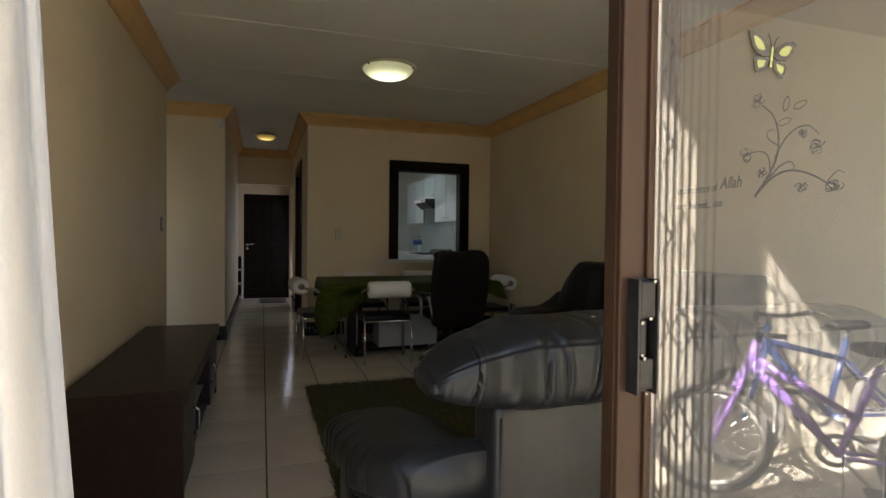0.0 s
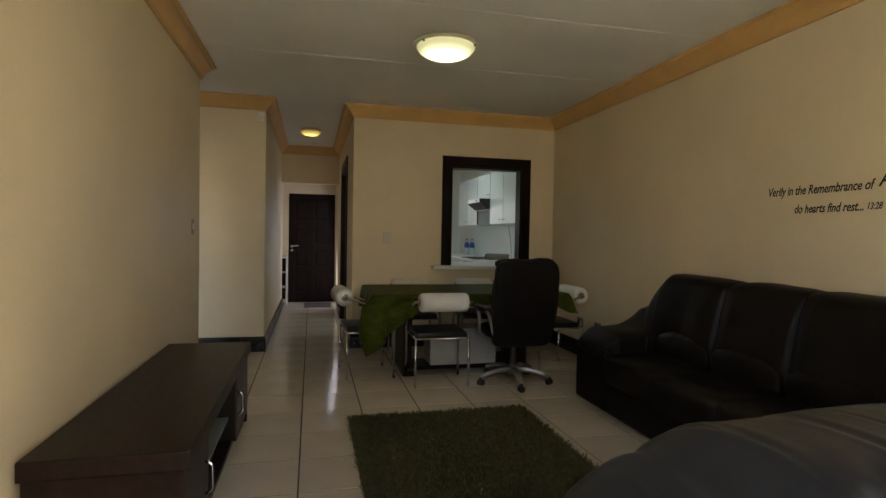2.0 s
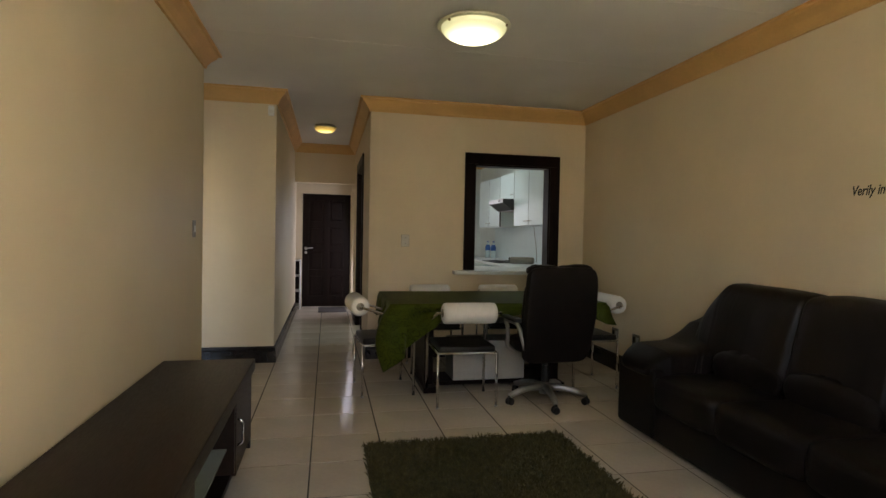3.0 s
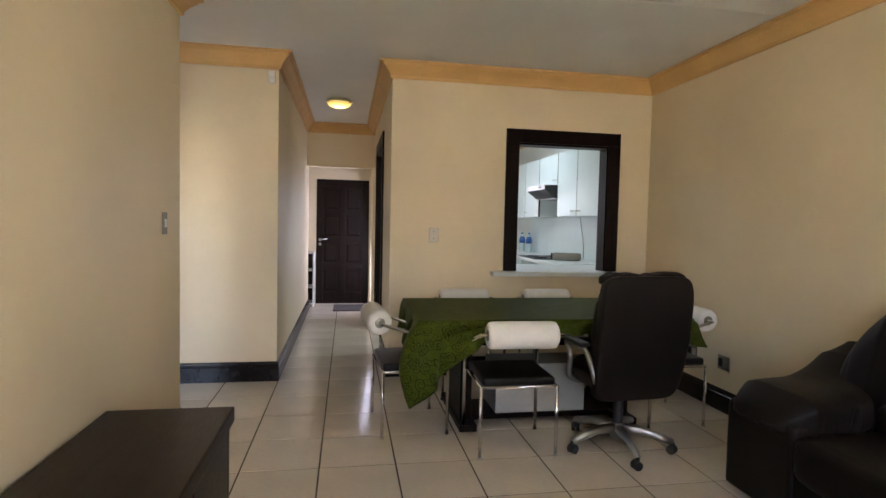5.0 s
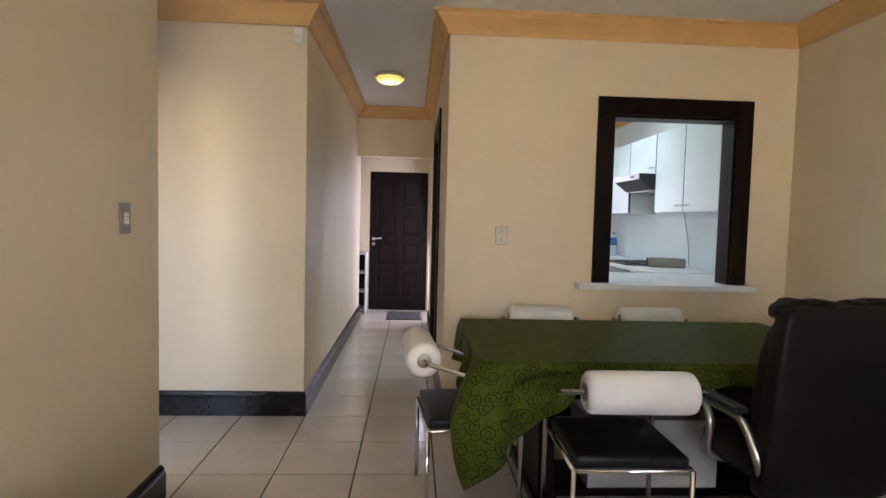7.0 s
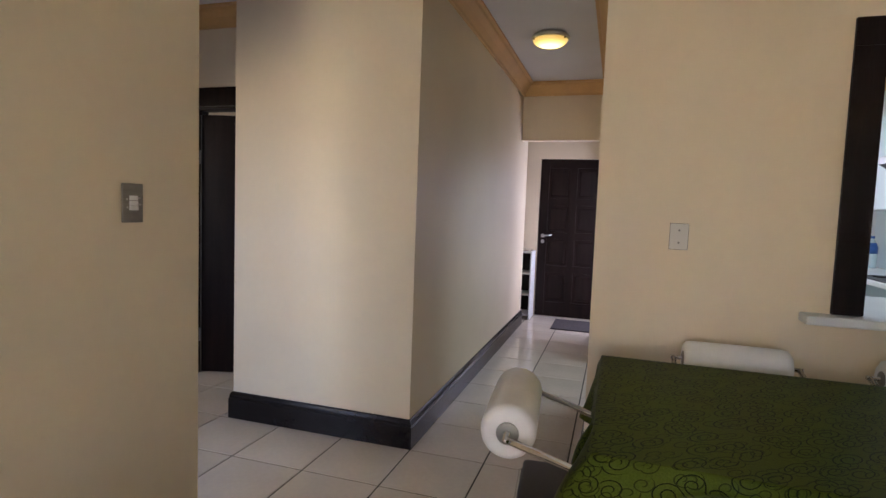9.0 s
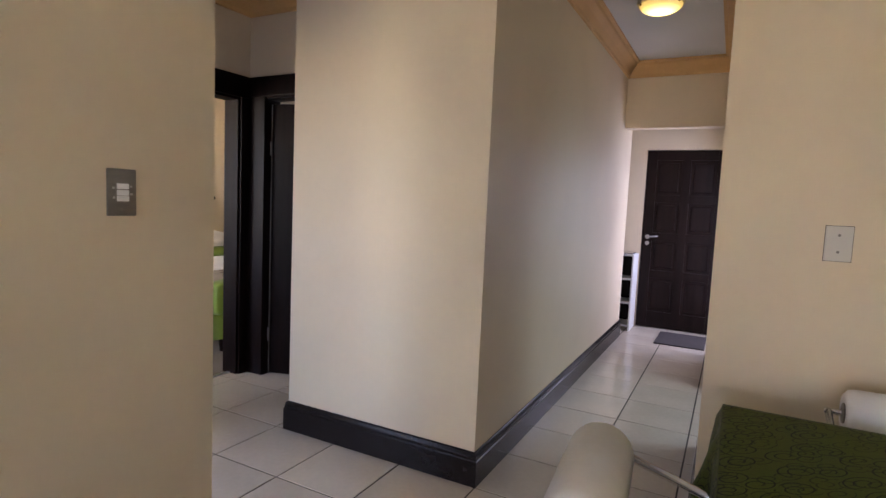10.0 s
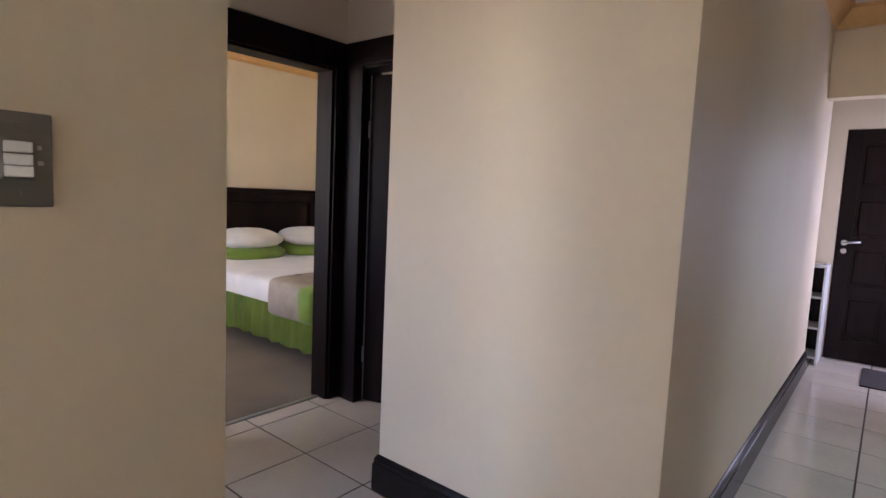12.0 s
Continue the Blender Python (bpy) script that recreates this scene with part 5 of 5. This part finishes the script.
def stem(pts, r0, r1, name="stem"):
    """A flat, tapering line on the wall through (y, z) points."""
    ps = [Vector((p[0], p[1], 0)) for p in pts]
    fine = []
    for i in range(len(ps) - 1):
        a, b, c, d = ps[max(0, i - 1)], ps[i], ps[i + 1], ps[min(len(ps) - 1, i + 2)]
        for k in range(8):
            t = k / 8
            fine.append(0.5 * ((2 * b) + (c - a) * t + (2 * a - 5 * b + 4 * c - d) * t * t + (3 * b - a - 3 * c + d) * t ** 3))
    fine.append(ps[-1])
    bm = bmesh.new()
    l, r = [], []
    n = len(fine)
    for i, p in enumerate(fine):
        d = (fine[min(n - 1, i + 1)] - fine[max(0, i - 1)]).normalized()
        w = r0 + (r1 - r0) * i / n
        l.append(bm.verts.new((XR - 0.001, p.x - d.y * w, p.y + d.x * w)))
        r.append(bm.verts.new((XR - 0.001, p.x + d.y * w, p.y - d.x * w)))
    for i in range(n - 1):
        bm.faces.new((l[i], l[i + 1], r[i + 1], r[i]))
    bmesh.ops.solidify(bm, geom=bm.faces, thickness=0.0006)
    part(name, bm, M_DECAL, plant)


def flower(y, z, s, seed):
    rg = random.Random(seed)
    for k in range(5):
        a = rg.uniform(0, 6.28)
        cy, cz = y + s * 0.45 * math.cos(a), z + s * 0.45 * math.sin(a)
        stem([(cy + s * 0.42 * math.cos(a + t) * (1 + 0.2 * math.sin(3 * t)), cz + s * 0.36 * math.sin(a + t)) for t in [i * 0.8 for i in range(8)]], 0.0035, 0.002, "petal")
    stem([(y - s * 0.5, z + s * 0.3), (y, z - s * 0.1), (y + s * 0.5, z + s * 0.35)], 0.005, 0.003, "petal")


stem([(3.90, 1.55), (3.80, 1.68), (3.745, 1.80), (3.74, 1.93), (3.78, 2.05), (3.86, 2.13)], 0.010, 0.004)
stem([(3.76, 1.78), (3.70, 1.88), (3.62, 1.94), (3.54, 1.94), (3.48, 1.88)], 0.006, 0.003)
stem([(3.90, 1.55), (3.80, 1.645), (3.70, 1.69), (3.60, 1.685), (3.50, 1.645), (3.43, 1.60)], 0.009, 0.004)
stem([(3.79, 1.70), (3.80, 1.78), (3.84, 1.83), (3.91, 1.84), (3.96, 1.83)], 0.006, 0.003)
stem([(3.745, 1.86), (3.80, 1.90), (3.82, 1.94), (3.79, 1.965), (3.76, 1.94)], 0.005, 0.002)
stem([(3.80, 1.66), (3.72, 1.73), (3.65, 1.745), (3.63, 1.70), (3.67, 1.69)], 0.006, 0.002)
stem([(3.43, 1.60), (3.37, 1.66), (3.33, 1.645)], 0.004, 0.002)
for y, z, s, k in ((3.89, 2.165, 0.055, 1), (3.475, 1.815, 0.065, 2), (3.985, 1.825, 0.065, 3), (3.385, 1.56, 0.065, 4), (3.575, 1.60, 0.05, 5), (3.85, 1.70, 0.04, 6), (3.58, 1.90, 0.035, 7)):
    flower(y, z, s, k)
for y, z, a in ((3.69, 2.10, 80), (3.60, 2.075, 15), (3.70, 1.995, 10)):
    c, s_ = math.cos(math.radians(a)), math.sin(math.radians(a))
    pts = [(-0.045, 0), (-0.02, 0.018), (0.02, 0.016), (0.045, 0), (0.02, -0.016), (-0.02, -0.018), (-0.045, 0)]
    stem([(y - (p * c - q * s_), z + p * s_ + q * c) for p, q in pts], 0.003, 0.003, "leaf_outline")


# ---- kitchen ----
tagged(mesh_ob("floor_kitchen", box(XC1 + 0.14, XR, YK + THK, 12.6, -0.003, 0.0), M_TILE), "cream tiled kitchen floor", "floor", kind="structure")
tagged(mesh_ob("wall_kitchen_lining", box(XR - 0.012, XR - 0.001, YK + THK, 12.6, 1.56, H), M_KITCHENWALL), "white painted kitchen wall", "wall", kind="structure")
CF = 2.96                      # front of the wall cabinets


def wall_cabinet(y0, y1, z0, z1, doors, label):
    c = thing("wall_cabinet", label, "kitchen cabinet", group="kitchen wall cabinets")
    part("body", box(CF + 0.02, XR - 0.013, y0, y1, z0, z1), M_MELAMINE, c)
    w = (y1 - y0) / doors
    for i in range(doors):
        a = y0 + i * w
        d = part("door", box(CF, CF + 0.019, a + 0.007, a + w - 0.007, z0 + 0.003, z1 - 0.003, 0.003), M_MELAMINE, c)
        # dark strip filling the gap between neighbouring doors
        part("gap_strip", box(CF + 0.003, CF + 0.0195, a - 0.007, a + 0.007, z0 + 0.003, z1 - 0.003), M_OLDSTEEL, d)
        hy = a + w - 0.07 if i % 2 == 0 and doors > 1 else a + 0.07
        part("handle", tube(bend([(CF, hy - 0.045, z0 + 0.06), (CF - 0.025, hy - 0.04, z0 + 0.06), (CF - 0.025, hy + 0.04, z0 + 0.06), (CF, hy + 0.045, z0 + 0.06)], 0.015), 0.006), M_CHROME, d, "chrome bow handle", True)
    return c


wall_cabinet(8.55, 9.69, 1.50, 2.27, 2, "white melamine wall cabinet with two doors")
wall_cabinet(9.695, 10.34, 1.89, 2.27, 1, "short white melamine wall cabinet over the hood")
wall_cabinet(10.345, 11.48, 1.50, 2.27, 2, "white melamine wall cabinet with two doors")
hood = thing("cooker_hood", "black and steel cooker hood under a wall cabinet", "cooker hood")
bm = prism([(2.80, 1.83), (2.80, 1.885), (XR - 0.013, 1.885), (XR - 0.013, 1.73), (2.93, 1.73)], -10.34, -9.695, m=pose(0, 0, 0, 90))
part("canopy", bm, M_BLACKPLASTIC, hood)
part("front_strip", box(2.794, 2.80, 9.697, 10.338, 1.83, 1.886), M_ALU, hood, "steel front strip")
part("filter", box(2.95, XR - 0.05, 9.74, 10.30, 1.723, 1.73), M_ALU, hood)
part("switch", box(2.790, 2.794, 9.81, 9.89, 1.85, 1.868), M_BLACKPLASTIC, hood)


def base_cabinet(x0, x1, y0, y1, facing):
    c = thing("base_cabinet", "white melamine base cabinet under the worktop", "kitchen cabinet", group="kitchen base cabinets")
    part("body", box(x0 + 0.02, x1, y0, y1, 0.1, 0.932), M_MELAMINE, c)
    part("plinth", box(x0 + 0.06, x1, y0, y1, 0.0, 0.1), M_BLACKPLASTIC, c)
    part("door", box(x0, x0 + 0.019, y0 + 0.003, y1 - 0.003, 0.11, 0.925, 0.003), M_MELAMINE, c)
    return c


for y0 in (9.08, 10.32, 10.92, 11.52):
    base_cabinet(2.74, XR - 0.002, y0, y0 + 0.595, -1)
tagged(mesh_ob("worktop", box(2.70, XR - 0.013, 9.06, 12.59, 0.933, 0.970, 0.006), M_COUNTER), "pale laminate worktop along the kitchen wall", "worktop")
tagged(mesh_ob("worktop", box(1.55, XR - 0.013, YK + THK + 0.051, 9.055, 0.927, 0.9635, 0.006), M_COUNTER), "pale laminate worktop behind the hatch", "worktop")
tagged(mesh_ob("base_cabinet", box(1.58, XR - 0.02, YK + THK + 0.004, 9.02, 0.0, 0.926, 0.003), M_MELAMINE), "white melamine base cabinet behind the hatch", "kitchen cabinet", group="kitchen base cabinets")
hob = thing("hob", "black glass hob in the worktop", "hob", pose(0, 0, 0.9705))
part("glass_plate", box(2.72, 3.24, 9.74, 10.40, 0, 0.012, 0.003), M_BLACKPLASTIC, hob)
for x, y in ((2.86, 9.92), (3.10, 9.92), (2.86, 10.22), (3.10, 10.22)):
    part("hot_plate", lathe([(0, 0.0121), (0.075, 0.0121), (0.075, 0.02), (0, 0.02)], 24, m=pose(x, y, 0)), M_OLDSTEEL, hob)
tray = thing("foil_dispenser", "grey foil roll dispenser lying on the worktop", "foil dispenser", pose(3.06, 9.58, 0.9705, 0, 0, -28))
part("case", box(-0.17, 0.17, -0.045, 0.045, 0.0, 0.095, 0.03, 3), M_STEELPLATE, tray, smooth=True)
part("end_cap", box(-0.185, -0.17, -0.042, 0.042, 0.004, 0.09, 0.006), M_BLACKPLASTIC, tray)
M_BLUEPL = material("blue_plastic", (0.03, 0.12, 0.42), 0.3, vary=0.1)
M_CLEARPL = material("clear_bottle_plastic", (0.55, 0.68, 0.72), 0.15, vary=0.03)


def water_bottle(m):
    b = thing("bottle", "clear plastic water bottle with blue neck label and cap", "bottle", m, "water bottles on the worktop")
    part("bottle_body", lathe([(0, 0), (0.042, 0), (0.045, 0.02), (0.043, 0.08), (0.046, 0.10), (0.046, 0.19), (0.03, 0.235), (0.014, 0.262), (0.014, 0.275), (0, 0.275)], 24), M_CLEARPL, b, smooth=True)
    part("cap", lathe([(0, 0.275), (0.017, 0.275), (0.017, 0.298), (0, 0.298)], 16), M_BLUEPL, b, "blue screw cap")
    part("bottle_label", lathe([(0.0465, 0.135), (0.0472, 0.135), (0.0472, 0.19), (0.032, 0.235), (0.0312, 0.235), (0.0465, 0.19), (0.0465, 0.135)], 24), M_BLUEPL, b, "blue label", True)
    return b


wb_ = water_bottle(pose(3.17, 11.62, 0.9705))
copy_thing(wb_, pose(3.19, 11.36, 0.9705))
part("cord", tube(bend([(3.24, 9.67, 1.72), (3.25, 9.64, 1.45), (3.26, 9.56, 1.2), (3.25, 9.52, 1.0)], 0.1), 0.004, 6), M_STEELPLATE, hood, "grey power cord", True)
# wall tiles of the splashback
sb = tagged(mesh_ob("wall_tiling", box(XR - 0.006, XR - 0.001, YK + THK, 12.6, 0.97, 1.56), M_GROUT), "white glazed splashback tiles", "wall tiling", kind="structure")
sb.data.materials[0] = M_KITCHENWALL
st = box(-0.004, 0, 0.0005, 0.1995, 0.0005, 0.1995)
st_me = bpy.data.meshes.new("wall_tile")
st.to_mesh(st_me)
st.free()
st_me.materials.append(M_WALLTILE)
for i in range(16):
    for j in range(3):
        t = new("wall_tile", st_me)
        t.location = (XR - 0.0065, YK + THK + 0.02 + i * 0.2, 0.972 + j * 0.2)
        t.parent = sb
# kitchen window with blind, in the far wall
kw = thing("window_2", "kitchen window with half lowered slatted blind", "window", kind="structure")
part("window_frame", box(1.10, 2.40, 12.585, 12.60, 1.05, 2.15, 0.003), M_WHITE, kw)
for k in range(20):
    part("blind_slat", box(1.14, 2.36, 12.555, 12.58, 1.10 + k * 0.05, 1.105 + k * 0.05, m=None), M_WHITE, kw)

# ---- entrance ----
tagged(mesh_ob("door_mat", box(0.245, 0.72, 11.80, 12.42, 0.001, 0.014, 0.004), M_MAT), "dark grey mat in front of the entrance door", "door mat")
rack = thing("shoe_rack", "white open shoe shelf beside the front door", "shelf", pose(-0.72, 12.22, 0))
part("side_panel", box(0, 0.018, 0, 0.34, 0, 0.87, 0.002), M_WHITE, rack)
part("side_panel", box(0.632, 0.650, 0, 0.34, 0, 0.87, 0.002), M_WHITE, rack)
for z in (0.05, 0.31, 0.58, 0.852):
    part("shelf_board", box(0.018, 0.632, 0.004, 0.34, z, z + 0.018, 0.002), M_WHITE, rack)
part("back_panel", box(0.018, 0.632, 0.33, 0.338, 0.05, 0.85), M_DARKWOOD, rack, "dark back panel")
part("tray", box(0.40, 0.63, 0.05, 0.28, 0.8701, 0.89, 0.006), M_CHROME, rack, "small bright tray on top")

# ---- bedroom ----
M_LINEN = material("cream_bed_linen", (0.66, 0.62, 0.56), 0.8, vary=0.06, scale=4, grain=0.06, grain_scale=200, bump=0.2, bump_scale=60, sheen=0.2)
M_LIME = material("lime_cotton", (0.160, 0.242, 0.016), 0.7, vary=0.12, scale=5, grain=0.1, grain_scale=200, bump=0.2, bump_scale=60, sheen=0.2)
M_TAUPE = material("taupe_runner", (0.33, 0.26, 0.19), 0.7, vary=0.1, scale=8, grain=0.15, grain_scale=120, bump=0.2)
BX0, BX1, BY0, BY1 = -5.05, -2.86, 8.98, 10.60
bed = thing("bed", "double bed with dark headboard and lime valance", "bed")
hbx = BX0 - 0.08
hb = part("headboard", box(hbx, hbx + 0.05, BY0 - 0.08, BY1 + 0.06, 0.25, 1.27, 0.004), M_DARKWOOD, bed, "dark stained panelled headboard")
part("cap_moulding", box(hbx - 0.015, hbx + 0.085, BY0 - 0.12, BY1 + 0.10, 1.27, 1.31, 0.010, 3), M_DARKWOOD, hb)
for y0 in (BY0 - 0.08, BY1 - 0.03):
    part("headboard_stile", box(hbx + 0.05, hbx + 0.068, y0, y0 + 0.09, 0.25, 1.262, 0.004), M_DARKWOOD, hb)
part("headboard_rail", box(hbx + 0.05, hbx + 0.068, BY0 + 0.01, BY1 - 0.03, 1.18, 1.262, 0.004), M_DARKWOOD, hb)
part("headboard_rail", box(hbx + 0.05, hbx + 0.068, BY0 + 0.01, BY1 - 0.03, 0.45, 0.53, 0.004), M_DARKWOOD, hb)
part("panel_bead", tube([(hbx + 0.056, BY0 + 0.03, 0.55), (hbx + 0.056, BY1 - 0.05, 0.55), (hbx + 0.056, BY1 - 0.05, 1.16), (hbx + 0.056, BY0 + 0.03, 1.16)], 0.012, 8, True), M_DARKWOOD, hb, smooth=True)
part("headboard_leg", box(hbx, hbx + 0.05, BY0 - 0.08, BY0 + 0.01, 0, 0.25), M_DARKWOOD, hb)
part("headboard_leg", box(hbx, hbx + 0.05, BY1 - 0.03, BY1 + 0.06, 0, 0.25), M_DARKWOOD, hb)
bm = bmesh.new()
cushion(bm, (BX0 + BX1) / 2, (BY0 + BY1) / 2, 0.46, BX1 - BX0, BY1 - BY0, 0.30, 9, 60, 20, creased((3, 3, 3), 0.008, 4))
part("mattress", bm, M_LINEN, bed, "cream bed cover over the mattress", True)
bm = bmesh.new()
n = 90
loop = [(BX0 + 0.05 + (BX1 - BX0 - 0.05) * i / n, BY0 - 0.012) for i in range(n + 1)] + [(BX1 + 0.012, BY0 + (BY1 - BY0) * i / 70) for i in range(71)]
top_, bot_ = [], []
for i, (x, y) in enumerate(loop):
    w = 0.012 * math.sin(i * 1.1) + 0.006 * math.sin(i * 2.7)
    dx, dy = (0, -1) if i <= n else (1, 0)
    top_.append(bm.verts.new((x, y, 0.42)))
    bot_.append(bm.verts.new((x + dx * (w + 0.02), y + dy * (w + 0.02), 0.13 + 0.01 * math.sin(i * 0.7))))
for i in range(len(loop) - 1):
    bm.faces.new((top_[i], top_[i + 1], bot_[i + 1], bot_[i]))
bmesh.ops.solidify(bm, geom=bm.faces, thickness=0.003)
part("valance", bm, M_LIME, bed, "lime green pleated valance", True)
part("base", box(BX0 + 0.03, BX1 - 0.03, BY0 + 0.03, BY1 - 0.03, 0.12, 0.33), M_LINEN, bed)
for x in (BX0 + 0.1, BX1 - 0.08):
    for y in (BY0 + 0.08, BY1 - 0.08):
        part("leg", lathe([(0, 0), (0.025, 0), (0.035, 0.12), (0, 0.12)], 14, m=pose(x, y, 0)), M_DARKWOOD, bed)
bm = bmesh.new()
cushion(bm, BX1 - 0.32, (BY0 + BY1) / 2 - 0.02, 0.475, 0.56, BY1 - BY0 + 0.05, 0.32, 9, 50, 18, creased((4, 3, 4), 0.008, 8))
tagged(mesh_ob("bed_runner", bm, M_TAUPE, smooth=True), "taupe bed runner with faint diamonds at the foot", "bed runner")
M_ORNAMENT = material("brown_runner_print", (0.17, 0.11, 0.07), 0.8, vary=0.1)
runner = bpy.data.objects["bed_runner"]
for k in range(3):
    for q in range(4):
        part("printed_diamond", prism([(0.045, 0), (0, 0.03), (-0.045, 0), (0, -0.03)], 0, 0.002, m=pose(BX1 - 0.48 + 0.14 * k, BY0 + 0.2 + 0.2 * q + 0.1 * (k % 2), 0.6365)), M_ORNAMENT, runner, "faint brown diamond print")
bm = bmesh.new()
cushion(bm, BX1 - 0.07, (BY0 + BY1) / 2 - 0.02, 0.47, 0.20, BY1 - BY0 + 0.07, 0.33, 7, 40, 18, creased((4, 3, 4), 0.010, 9))
tagged(mesh_ob("bed_throw", bm, M_LIME, smooth=True), "lime green throw over the foot of the bed", "throw")
for k, (x, y, z, mat, lab) in enumerate(((-4.72, 9.60, 0.665, M_LIME, "plump lime green pillow on the bed"), (-4.72, 10.33, 0.665, M_LIME, "plump lime green pillow on the bed"), (-4.75, 9.58, 0.80, M_LINEN, "cream pillow with faint pattern on a green one"), (-4.75, 10.32, 0.80, M_LINEN, "cream pillow with faint pattern on a green one"))):
    bm = bmesh.new()
    cushion(bm, 0, 0, 0, 0.46, 0.74, 0.19, 2.3, 36, 16, creased((5, 5, 5), 0.012, 20 + k))
    for v in bm.verts:
        v.co.z *= 1 - 0.75 * min(1, (abs(v.co.x) / 0.25) ** 4 + (abs(v.co.y) / 0.40) ** 4) * 0.6
    ob = mesh_ob("pillow", bm, mat, smooth=True)
    ob.matrix_basis = pose(x, y, z, 0, 10, 0)
    tagged(ob, lab, "pillow", "pillows on the bed")

# ---- small things ----
plug = thing("plug", "white plug with cable in the wall socket", "plug", pose(XL, 3.80, 0.36))
part("plug_body", box(0.008, 0.05, -0.025, 0.025, -0.025, 0.025, 0.008), M_WHITEPLASTIC, plug)
part("cable", tube(bend([(0.045, 0, 0), (0.08, 0.0, -0.03), (0.07, 0.03, -0.2), (0.05, 0.08, -0.35), (0.06, 0.16, -0.354)], 0.06), 0.004, 6), M_WHITEPLASTIC, plug, smooth=True)
M_RED = material("red_card", (0.22, 0.025, 0.018), 0.6, vary=0.1)
tagged(mesh_ob("red_box", box(-0.20, -0.12, 4.70, 4.82, 0.374, 0.415, 0.004), M_RED), "small red box on the glass shelf", "box")
part("door_catch", box(XB - 0.11, XB - 0.08, BD0 + 0.19, BD0 + 0.235, BDH - 0.062, BDH - 0.022, 0.004), M_BLACKPLASTIC, frb)

tagged(mesh_ob("paper_scrap", box(-0.006, 0.006, -0.004, 0.004, 0, 0.0012, m=pose(1.116, 2.432, 1.0645, 3, 0, 20)), M_WHITEPLASTIC), "tiny white paper scrap lying on the leather sofa", "paper scrap")
# ---- tiles ----
TILE = 0.4325
tm = box(-TILE / 2 + 0.0040, TILE / 2 - 0.0040, -TILE / 2 + 0.0040, TILE / 2 - 0.0040, -0.010, 0.0)
top = [e for e in tm.edges if all(v.co.z > -0.001 for v in e.verts)]
bmesh.ops.bevel(tm, geom=top, offset=0.0016, segments=1, affect="EDGES")
tile_me = bpy.data.meshes.new("tile")
tm.to_mesh(tile_me)
tm.free()
tile_me.materials.append(M_TILE)
floor_ob = bpy.data.objects["floor"]
areas = [(XL, XR, YG + 0.25, YK), (XC0, XC1, YK, YD), (XB, XL, YLE, YP), (XB, XP0, YP, YB), (XL, XC0, YLE, YP), (-1.3, XC0, YCE, YD)]
for i in range(-9, 12):
    for j in range(-14, 16):
        cx, cy = 0.306 + (i + 0.5) * TILE, 6.88 + (j + 0.5) * TILE
        if any(a - 0.2 < cx < b + 0.2 and c - 0.2 < cy < d + 0.2 for a, b, c, d in areas):
            t = new("tile", tile_me)
            t.location = (cx, cy, 0.0)
            t.parent = floor_ob
